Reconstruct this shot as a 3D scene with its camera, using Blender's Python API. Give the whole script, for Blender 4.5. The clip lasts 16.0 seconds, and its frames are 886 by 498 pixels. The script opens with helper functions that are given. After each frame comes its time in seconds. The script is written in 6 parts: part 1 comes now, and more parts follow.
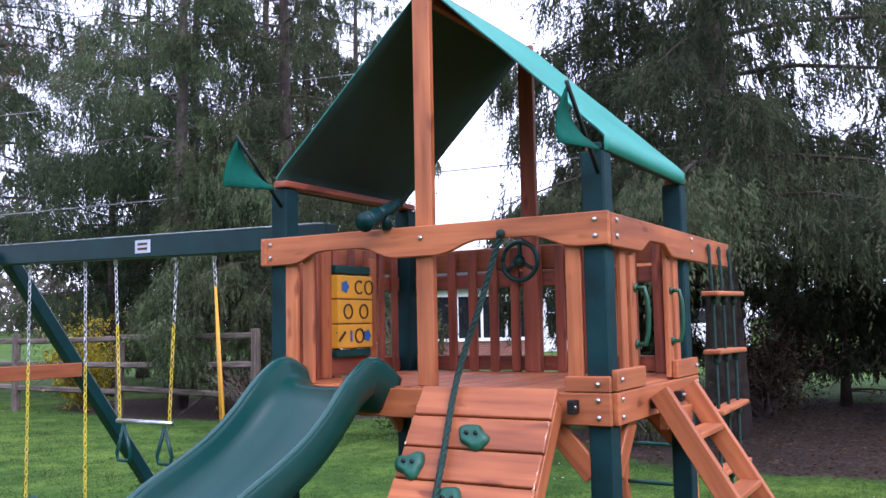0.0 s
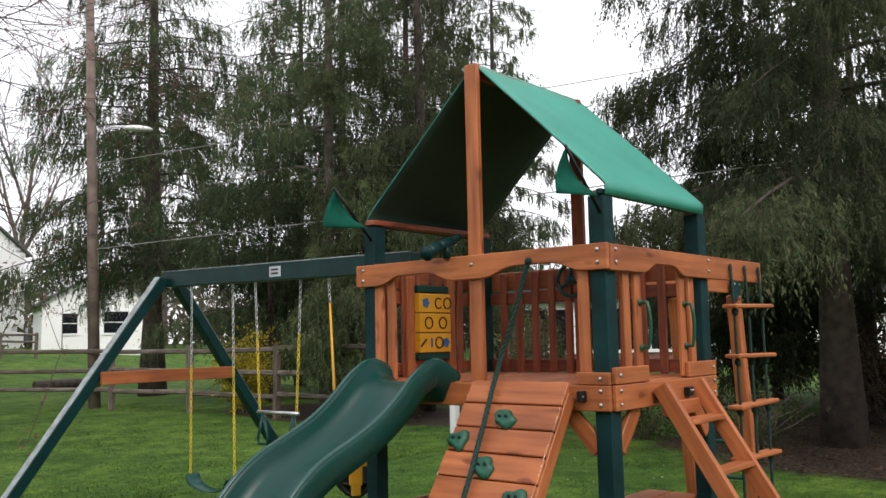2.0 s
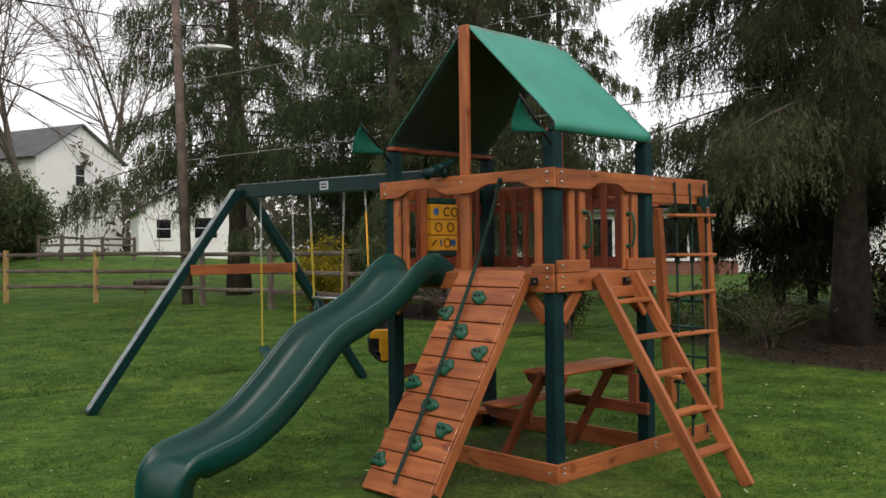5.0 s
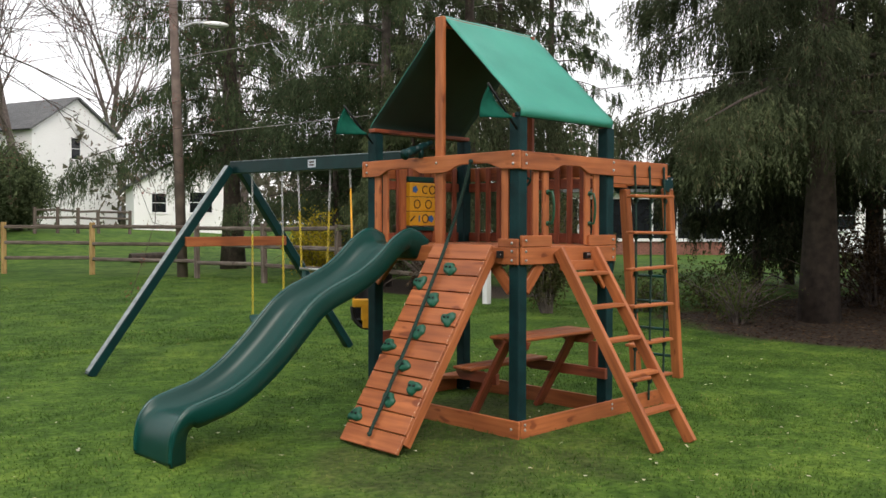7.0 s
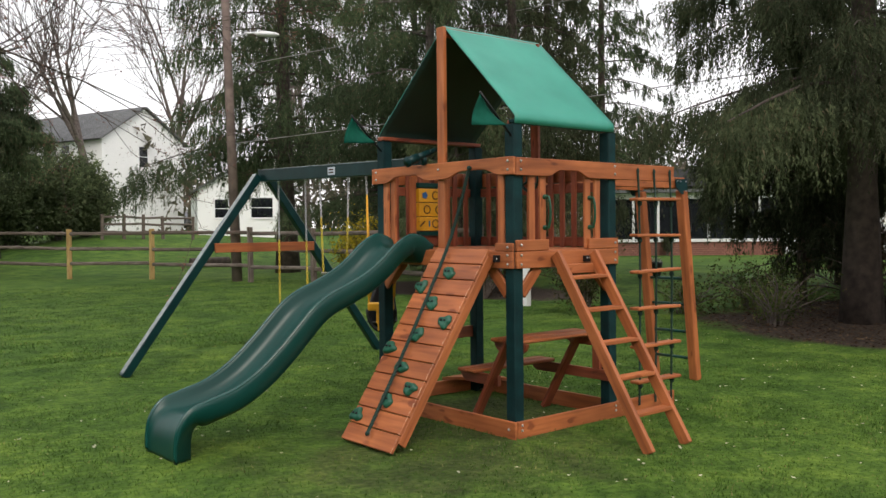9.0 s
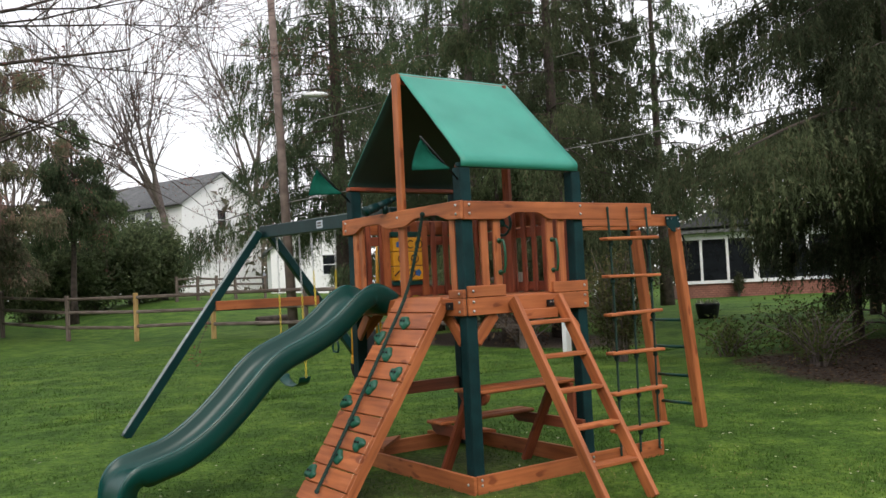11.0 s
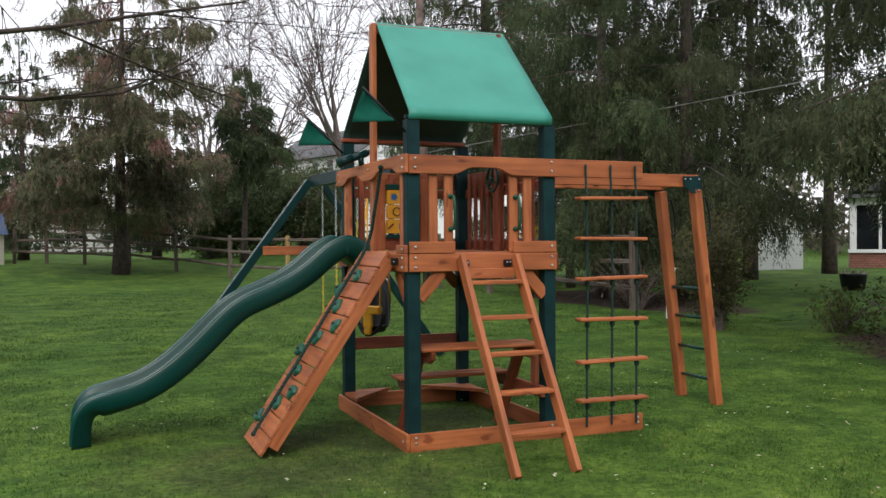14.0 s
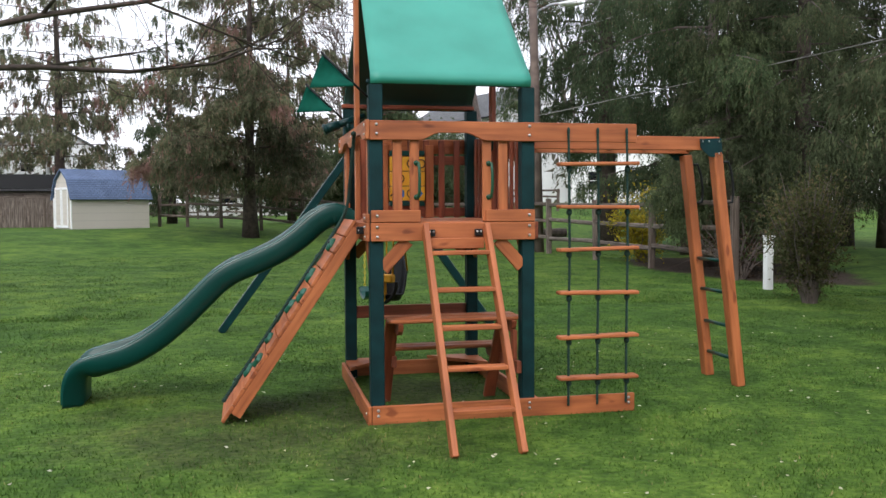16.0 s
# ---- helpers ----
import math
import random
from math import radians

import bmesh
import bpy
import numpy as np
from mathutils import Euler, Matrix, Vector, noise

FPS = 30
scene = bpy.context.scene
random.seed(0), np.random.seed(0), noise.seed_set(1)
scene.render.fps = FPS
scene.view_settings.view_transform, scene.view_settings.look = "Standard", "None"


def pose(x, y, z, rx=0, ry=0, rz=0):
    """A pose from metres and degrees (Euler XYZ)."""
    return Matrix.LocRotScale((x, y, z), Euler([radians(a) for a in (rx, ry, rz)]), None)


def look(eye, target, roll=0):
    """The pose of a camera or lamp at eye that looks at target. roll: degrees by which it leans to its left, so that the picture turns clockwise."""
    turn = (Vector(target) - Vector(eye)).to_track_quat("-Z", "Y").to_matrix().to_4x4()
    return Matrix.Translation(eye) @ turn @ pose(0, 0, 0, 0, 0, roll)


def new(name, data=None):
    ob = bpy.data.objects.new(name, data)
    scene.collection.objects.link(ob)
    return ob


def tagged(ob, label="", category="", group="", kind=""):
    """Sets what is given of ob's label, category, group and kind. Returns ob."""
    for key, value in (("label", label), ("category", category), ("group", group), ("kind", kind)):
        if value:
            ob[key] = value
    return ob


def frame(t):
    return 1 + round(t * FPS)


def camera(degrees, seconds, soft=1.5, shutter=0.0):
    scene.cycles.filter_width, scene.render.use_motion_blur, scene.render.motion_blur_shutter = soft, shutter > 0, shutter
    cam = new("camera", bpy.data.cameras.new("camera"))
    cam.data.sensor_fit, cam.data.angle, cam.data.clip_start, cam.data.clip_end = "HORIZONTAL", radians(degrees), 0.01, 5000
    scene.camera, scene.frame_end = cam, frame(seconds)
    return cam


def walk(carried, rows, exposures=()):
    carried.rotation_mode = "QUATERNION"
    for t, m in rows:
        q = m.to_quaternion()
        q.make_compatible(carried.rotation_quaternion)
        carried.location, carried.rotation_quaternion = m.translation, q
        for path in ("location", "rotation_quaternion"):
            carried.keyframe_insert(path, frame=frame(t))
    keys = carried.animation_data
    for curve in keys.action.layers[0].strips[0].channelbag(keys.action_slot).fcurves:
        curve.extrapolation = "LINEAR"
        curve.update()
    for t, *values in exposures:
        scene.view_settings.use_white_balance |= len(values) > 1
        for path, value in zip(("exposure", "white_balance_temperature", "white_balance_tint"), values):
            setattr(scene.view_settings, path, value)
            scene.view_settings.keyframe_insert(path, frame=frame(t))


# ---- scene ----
cam = camera(53.3, 16.0)
PATH = [
    (0, (-3.066, -1.105, 1.559), (-1.351, -0.089, 1.725), -1.1),
    (0.5, (-3.2, -1.353, 1.579), (-1.555, -0.24, 1.807), -0.7),
    (1, (-3.296, -1.617, 1.558), (-1.663, -0.479, 1.752), -1.0),
    (1.5, (-3.447, -1.827, 1.536), (-1.845, -0.643, 1.708), -2.0),
    (2, (-3.598, -2.072, 1.527), (-2.088, -0.776, 1.728), -1.2),
    (2.5, (-3.739, -2.348, 1.519), (-2.243, -1.036, 1.717), 0.7),
    (3, (-3.889, -2.559, 1.512), (-2.431, -1.198, 1.666), -2.1),
    (3.5, (-4.05, -2.835, 1.488), (-2.634, -1.431, 1.639), -1.7),
    (4, (-4.17, -3.088, 1.479), (-2.761, -1.671, 1.566), -1.8),
    (4.2, (-4.211, -3.176, 1.477), (-2.8, -1.759, 1.528), -2.2),
    (6.3, (-4.395, -3.759, 1.446), (-3.05, -2.279, 1.43), 1.3),
    (6.5, (-4.43, -3.812, 1.464), (-3.088, -2.329, 1.446), 1.1),
    (7, (-4.548, -3.911, 1.443), (-3.153, -2.48, 1.39), 0.1),
    (7.5, (-4.612, -4.031, 1.444), (-3.192, -2.623, 1.403), -1.1),
    (8, (-4.544, -4.209, 1.437), (-3.225, -2.705, 1.424), 0.5),
    (8.5, (-4.448, -4.333, 1.47), (-3.132, -2.828, 1.433), -0.7),
    (8.7, (-4.397, -4.341, 1.469), (-3.09, -2.827, 1.421), -0.6),
    (10.8, (-3.579, -4.701, 1.423), (-2.443, -3.055, 1.43), -1.9),
    (11, (-3.48, -4.779, 1.417), (-2.344, -3.135, 1.49), -2.8),
    (11.1, (-3.462, -4.789, 1.409), (-2.328, -3.143, 1.452), -1.8),
    (11.5, (-3.283, -4.98, 1.413), (-2.245, -3.27, 1.367), 1.4),
    (12, (-3.04, -5.069, 1.431), (-2.027, -3.345, 1.433), -0.3),
    (12.5, (-2.779, -5.181, 1.417), (-1.774, -3.452, 1.406), -0.6),
    (13, (-2.551, -5.359, 1.418), (-1.627, -3.586, 1.361), -0.3),
    (13.5, (-2.275, -5.365, 1.4), (-1.381, -3.577, 1.342), -1.0),
    (14, (-1.978, -5.445, 1.394), (-1.222, -3.593, 1.371), -0.3),
    (14.5, (-1.691, -5.556, 1.418), (-0.912, -3.717, 1.316), 1.4),
    (15, (-1.393, -5.514, 1.397), (-0.712, -3.636, 1.314), 3.1),
    (15.5, (-1.076, -5.57, 1.394), (-0.544, -3.644, 1.302), 0.6),
    (16, (-0.747, -5.613, 1.418), (-0.321, -3.662, 1.315), -0.3),
]
LOOKS = [(0.0, 0.96, 5250, 28), (0.5, 0.76, 5550, 22), (1.0, 0.47, 5850, 14), (1.5, 0.32, 6100, 11), (2.0, 0.32, 6400, 10), (2.5, -0.01, 6500, 10), (3.0, -0.25, 6600, 10), (3.5, -0.29, 6500, 10), (4.2, -0.33, 6700, 10), (6.3, 0.31, 6600, 10),
         (8.0, 0.31, 6600, 10), (8.6, 0.21, 6600, 10), (11.0, 0.22, 6400, 10), (11.5, 0.13, 6450, 10), (12.5, 0.15, 6300, 10), (13.0, 0.12, 6350, 10), (14.4, 0.23, 6200, 11), (15.0, 0.53, 6100, 11), (16.0, 0.47, 6050, 11)]
walk(cam, [(t, look(eye, target, roll)) for t, eye, target, roll in PATH], LOOKS)

# ---- world and light ----
world = bpy.data.worlds.new("overcast_sky")
scene.world = world
world.use_nodes = True
wn, wl = world.node_tree.nodes, world.node_tree.links
wn.clear()
w_out = wn.new("ShaderNodeOutputWorld")
w_bg = wn.new("ShaderNodeBackground")
w_mix = wn.new("ShaderNodeMixRGB")
w_sky = wn.new("ShaderNodeTexSky")
w_sky.sky_type = "NISHITA"
w_sky.sun_disc = False
w_sky.sun_elevation = radians(41)
w_sky.sun_rotation = radians(209)
w_sky.dust_density = 4.0
w_gain = wn.new("ShaderNodeMixRGB")
w_gain.blend_type = "MULTIPLY"
w_gain.inputs[0].default_value = 1.0
w_gain.inputs[2].default_value = (0.12, 0.12, 0.12, 1)
wl.new(w_sky.outputs[0], w_gain.inputs[1])
w_mix.inputs[0].default_value = 0.88
w_mix.inputs[2].default_value = (0.97, 0.955, 0.97, 1)
wl.new(w_gain.outputs[0], w_mix.inputs[1])
wl.new(w_mix.outputs[0], w_bg.inputs[0])
w_bg.inputs[1].default_value = 1.25
wl.new(w_bg.outputs[0], w_out.inputs[0])

sun_data = bpy.data.lights.new("sun", "SUN")
sun_data.energy, sun_data.angle, sun_data.color = 1.3, radians(25), (1.0, 0.93, 0.84)
sun = new("sun", sun_data)
sun.matrix_world = look((-6, -11, 11), (0, 0, 0))


# ---- materials ----
def material(name, base, rough=0.6, metal=0.0, spec=0.5):
    m = bpy.data.materials.new(name)
    m.use_nodes = True
    b = m.node_tree.nodes["Principled BSDF"]
    b.inputs["Base Color"].default_value = (*base, 1)
    b.inputs["Roughness"].default_value = rough
    b.inputs["Metallic"].default_value = metal
    b.inputs["Specular IOR Level"].default_value = spec
    return m, m.node_tree.nodes, m.node_tree.links, b


def noise_on(nodes, links, scale, detail=4.0, coord="Object", stretch=None, jitter=False):
    tc = nodes.new("ShaderNodeTexCoord")
    out = tc.outputs[coord]
    if stretch:
        mp = nodes.new("ShaderNodeMapping")
        mp.inputs["Scale"].default_value = stretch
        links.new(out, mp.inputs[0])
        out = mp.outputs[0]
        if jitter:
            info = nodes.new("ShaderNodeObjectInfo")
            mul = nodes.new("ShaderNodeMath")
            mul.operation = "MULTIPLY"
            mul.inputs[1].default_value = 40.0
            links.new(info.outputs["Random"], mul.inputs[0])
            comb = nodes.new("ShaderNodeCombineXYZ")
            for k in range(3):
                links.new(mul.outputs[0], comb.inputs[k])
            links.new(comb.outputs[0], mp.inputs["Location"])
    n = nodes.new("ShaderNodeTexNoise")
    n.inputs["Scale"].default_value = scale
    n.inputs["Detail"].default_value = detail
    links.new(out, n.inputs["Vector"])
    return n.outputs["Fac"]


def ramp(nodes, links, fac, stops):
    r = nodes.new("ShaderNodeValToRGB")
    while len(r.color_ramp.elements) < len(stops):
        r.color_ramp.elements.new(0.5)
    for e, (p, c) in zip(r.color_ramp.elements, stops):
        e.position, e.color = p, (*c, 1)
    links.new(fac, r.inputs[0])
    return r.outputs[0]


def mixed(nodes, links, fac, a, b, mode="MIX"):
    m = nodes.new("ShaderNodeMixRGB")
    m.blend_type = mode
    for k, v in ((0, fac), (1, a), (2, b)):
        if isinstance(v, (int, float)):
            m.inputs[k].default_value = v
        elif isinstance(v, tuple):
            m.inputs[k].default_value = (*v, 1)
        else:
            links.new(v, m.inputs[k])
    return m.outputs[0]


def bump(nodes, links, bsdf, height, strength, dist=0.01):
    b = nodes.new("ShaderNodeBump")
    b.inputs["Strength"].default_value = strength
    b.inputs["Distance"].default_value = dist
    links.new(height, b.inputs["Height"])
    links.new(b.outputs[0], bsdf.inputs["Normal"])


def wood_material(name, dark, mid, light, rough=0.55):
    m, n, l, b = material(name, mid, rough)
    grain = noise_on(n, l, 1.0, 8, stretch=(2.2, 34, 34), jitter=True)
    col = ramp(n, l, grain, [(0.25, dark), (0.5, mid), (0.75, light)])
    blotch = noise_on(n, l, 1.0, 3, stretch=(2.5, 7, 7), jitter=True)
    tone = ramp(n, l, blotch, [(0.3, (0.72, 0.66, 0.62)), (0.7, (1.12, 1.08, 1.05))])
    col = mixed(n, l, 1.0, col, tone, "MULTIPLY")
    knots = noise_on(n, l, 1.0, 1, stretch=(5, 14, 14), jitter=True)
    spot = ramp(n, l, knots, [(0.68, (1, 1, 1)), (0.75, (0.4, 0.28, 0.23))])
    col = mixed(n, l, 0.8, col, spot, "MULTIPLY")
    info = n.new("ShaderNodeObjectInfo")
    each = ramp(n, l, info.outputs["Random"], [(0.0, (0.82, 0.78, 0.76)), (1.0, (1.1, 1.1, 1.12))])
    col = mixed(n, l, 1.0, col, each, "MULTIPLY")
    l.new(col, b.inputs["Base Color"])
    bump(n, l, b, grain, 0.25, 0.004)
    return m


def plain_material(name, base, rough, metal=0.0, vary=0.25, scale=6.0, fine=60.0, bumpy=0.1, spec=0.5):
    m, n, l, b = material(name, base, rough, metal, spec)
    big = noise_on(n, l, scale, 4)
    lo = tuple(c * (1 - vary) for c in base)
    hi = tuple(min(1, c * (1 + vary)) for c in base)
    col = ramp(n, l, big, [(0.3, lo), (0.7, hi)])
    l.new(col, b.inputs["Base Color"])
    small = noise_on(n, l, fine, 3)
    rr = n.new("ShaderNodeMapRange")
    rr.inputs["To Min"].default_value, rr.inputs["To Max"].default_value = max(0.02, rough - 0.1), min(1, rough + 0.12)
    l.new(small, rr.inputs["Value"])
    l.new(rr.outputs[0], b.inputs["Roughness"])
    if bumpy:
        bump(n, l, b, small, bumpy, 0.004)
    return m


def leaf_material(name, stops, rough=0.7, patch=0.4, tint=None):
    m, n, l, b = material(name, stops[0][1], max(rough, 0.85), spec=0.06)
    geo = n.new("ShaderNodeNewGeometry")
    col = ramp(n, l, geo.outputs["Random Per Island"], stops)
    big = noise_on(n, l, patch, 3)
    tone = ramp(n, l, big, [(0.35, (0.75, 0.75, 0.77)), (0.65, (1.2, 1.2, 1.1))])
    col = mixed(n, l, 1.0, col, tone, "MULTIPLY")
    clump = ramp(n, l, noise_on(n, l, 4.5, 3), [(0.35, (0.62, 0.64, 0.62)), (0.65, (1.3, 1.28, 1.22))])
    col = mixed(n, l, 1.0, col, clump, "MULTIPLY")
    if tint:
        where = noise_on(n, l, 0.55, 2)
        mask = ramp(n, l, where, [(tint[1], (0, 0, 0)), (tint[1] + 0.08, (1, 1, 1))])
        col = mixed(n, l, mask, col, tint[0])
    l.new(col, b.inputs["Base Color"])
    thin = n.new("ShaderNodeBsdfTranslucent")
    l.new(col, thin.inputs["Color"])
    both = n.new("ShaderNodeMixShader")
    both.inputs[0].default_value = 0.42
    l.new(b.outputs[0], both.inputs[1])
    l.new(thin.outputs[0], both.inputs[2])
    l.new(both.outputs[0], n["Material Output"].inputs["Surface"])
    return m


WOOD = wood_material("cedar_stain", (0.27, 0.08, 0.026), (0.41, 0.13, 0.042), (0.5, 0.176, 0.06))
# same cedar, darkened: the shade on inner and lower boards is painted in
WOOD_SHADED = wood_material("cedar_stain_shaded", (0.14, 0.032, 0.015), (0.25, 0.064, 0.028), (0.34, 0.095, 0.043))
POST_GREEN = plain_material("green_post_sleeve", (0.004, 0.026, 0.029), 0.6, vary=0.35, scale=8, bumpy=0.2, spec=0.2)
SWING_GREEN = plain_material("gloss_green_paint", (0.003, 0.026, 0.027), 0.36, vary=0.25, scale=5, bumpy=0, spec=0.25)
# pale colour standing in for the sky's reflection on the swing frame
SWING_SHEEN = plain_material("painted_sky_sheen", (0.2, 0.24, 0.245), 0.2, vary=0.35, scale=14, bumpy=0, spec=0.8)
SLIDE_GREEN = plain_material("green_plastic", (0.0018, 0.042, 0.035), 0.32, vary=0.12, scale=2, fine=2.5, bumpy=0, spec=0.38)
SLIDE_RIM = plain_material("glossy_green_rim", (0.004, 0.056, 0.047), 0.2, vary=0.12, scale=3, fine=3, bumpy=0, spec=0.55)
GRIP_GREEN = plain_material("dark_green_plastic", (0.01, 0.07, 0.035), 0.4, vary=0.2)
FLAG_GREEN = plain_material("green_flag_cloth", (0.006, 0.074, 0.05), 0.85, vary=0.25, scale=9, spec=0.1)
HOLD_GREEN = plain_material("green_moulded_plastic", (0.008, 0.085, 0.05), 0.5, vary=0.2)
ROPE_GREEN = plain_material("green_rope", (0.008, 0.034, 0.026), 0.8, vary=0.4, scale=90, fine=200, bumpy=0.8)
BLACK = plain_material("black_plastic", (0.008, 0.009, 0.01), 0.45, vary=0.3, spec=0.3)
YELLOW = plain_material("yellow_plastic", (0.72, 0.36, 0.02), 0.42, vary=0.12)
YELLOW_SOFT = plain_material("yellow_chain_sleeve", (0.6, 0.46, 0.04), 0.5, vary=0.2)
BLUE = plain_material("blue_plastic", (0.03, 0.12, 0.36), 0.45, vary=0.15)
DARK_MARK = plain_material("dark_brown_mark", (0.05, 0.018, 0.008), 0.5, vary=0.2)
STEEL = plain_material("galvanised_steel", (0.55, 0.56, 0.58), 0.35, 1.0, 0.2)
BADGE = plain_material("pale_badge", (0.5, 0.55, 0.62), 0.4, vary=0.1)
WHITE = plain_material("white_paint", (0.78, 0.79, 0.8), 0.6, vary=0.05, scale=1.5)
BARK = plain_material("spruce_bark", (0.06, 0.045, 0.037), 0.95, vary=0.5, scale=7, fine=30, bumpy=0.9)
BARK_GREY = plain_material("grey_bark", (0.13, 0.105, 0.095), 0.95, vary=0.4, scale=6, fine=25, bumpy=0.8)
POLE_WOOD = plain_material("weathered_pole", (0.16, 0.12, 0.105), 0.9, vary=0.35, scale=3, fine=20, bumpy=0.6)
RAIL_GREY = wood_material("weathered_rail", (0.055, 0.046, 0.038), (0.135, 0.115, 0.1), (0.25, 0.22, 0.195), 0.9)
POST_FRESH = wood_material("new_fence_wood", (0.3, 0.2, 0.075), (0.42, 0.3, 0.12), (0.5, 0.38, 0.17), 0.85)
RAW_WOOD = plain_material("raw_splintered_wood", (0.7, 0.47, 0.32), 0.9, vary=0.25)
STONE = plain_material("grey_concrete", (0.26, 0.25, 0.24), 0.9, vary=0.3, bumpy=0.5)
NEEDLE = leaf_material("spruce_needles", [(0.0, (0.068, 0.1, 0.056)), (0.85, (0.105, 0.142, 0.08)), (1.0, (0.17, 0.14, 0.1))])
NEEDLE_DARK = leaf_material("dark_spruce_needles", [(0.0, (0.064, 0.081, 0.047)), (0.88, (0.095, 0.115, 0.067)), (1.0, (0.14, 0.112, 0.08))])
# darker copy of the needles above, the trees' shade put into the colour
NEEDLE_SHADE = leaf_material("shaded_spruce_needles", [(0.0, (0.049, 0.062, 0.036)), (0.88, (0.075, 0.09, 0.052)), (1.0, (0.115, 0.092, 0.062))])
NEEDLE_WARM = leaf_material("brownish_needles", [(0.0, (0.12, 0.137, 0.09)), (0.75, (0.185, 0.194, 0.128)), (1.0, (0.31, 0.21, 0.175))], tint=((0.34, 0.2, 0.175), 0.57))
SHRUB = leaf_material("shrub_leaves", [(0.0, (0.075, 0.1, 0.055)), (0.6, (0.115, 0.15, 0.08)), (1.0, (0.155, 0.178, 0.1))], patch=1.2)
SHRUB_DULL = leaf_material("dull_budding_leaves", [(0.0, (0.06, 0.07, 0.03)), (0.6, (0.11, 0.12, 0.055)), (1.0, (0.16, 0.12, 0.08))], patch=1.2)
SHRUB_PALE = leaf_material("budding_leaves", [(0.0, (0.06, 0.09, 0.03)), (0.6, (0.11, 0.14, 0.05)), (1.0, (0.14, 0.11, 0.07))], patch=1.2)
FAR_WOODS = leaf_material("distant_foliage", [(0.0, (0.09, 0.095, 0.065)), (0.6, (0.14, 0.13, 0.105)), (1.0, (0.19, 0.155, 0.135))], patch=0.08)
FORSYTHIA = leaf_material("yellow_blossom", [(0.0, (0.3, 0.24, 0.03)), (0.6, (0.5, 0.4, 0.04)), (1.0, (0.2, 0.22, 0.05))], patch=2)
BUDS = leaf_material("reddish_buds", [(0.0, (0.16, 0.07, 0.065)), (0.6, (0.26, 0.115, 0.105)), (1.0, (0.2, 0.13, 0.11))], patch=0.7)
LITTER = leaf_material("dead_leaves", [(0.0, (0.045, 0.03, 0.02)), (0.6, (0.085, 0.056, 0.04)), (1.0, (0.16, 0.115, 0.085))], 0.9, patch=1.5)
PETAL = leaf_material("pale_fallen_leaves", [(0.0, (0.45, 0.42, 0.33)), (1.0, (0.72, 0.7, 0.64))], 0.8)
DARK_GLASS = plain_material("window_glass", (0.012, 0.014, 0.017), 0.08, vary=0.3, scale=2, bumpy=0)
RUBBER = plain_material("tyre_rubber", (0.02, 0.02, 0.02), 0.9)
CAR_PAINT = plain_material("grey_car_paint", (0.22, 0.23, 0.25), 0.3, 0.4, 0.1)


def canopy_material():
    m, n, l, b = material("green_vinyl", (0.02, 0.27, 0.175), 0.5)
    weave = noise_on(n, l, 260, 2)
    big = noise_on(n, l, 2.4, 4)
    col = ramp(n, l, big, [(0.3, (0.03, 0.24, 0.18)), (0.7, (0.045, 0.3, 0.228))])
    l.new(col, b.inputs["Base Color"])
    bump(n, l, b, weave, 0.15, 0.002)
    return m


CANOPY = canopy_material()
UNDERSIDE = plain_material("dark_vinyl_underside", (0.012, 0.042, 0.034), 0.7, vary=0.2, scale=3, fine=200)


def sward(n, l):
    """Patches of the lawn: deep lush green, paler drier tufts and broad differences from place to place."""
    mid = ramp(n, l, noise_on(n, l, 1.5, 4), [(0.3, (0.52, 0.6, 0.46)), (0.5, (0.92, 0.92, 0.86)), (0.7, (1.45, 1.26, 1.2))])
    tuft = ramp(n, l, noise_on(n, l, 5.5, 3), [(0.33, (0.68, 0.72, 0.62)), (0.67, (1.28, 1.16, 1.14))])
    big = ramp(n, l, noise_on(n, l, 0.3, 3), [(0.35, (0.72, 0.8, 0.68)), (0.65, (1.22, 1.1, 1.05))])
    out = mixed(n, l, 1.0, mid, tuft, "MULTIPLY")
    return mixed(n, l, 1.0, out, big, "MULTIPLY")


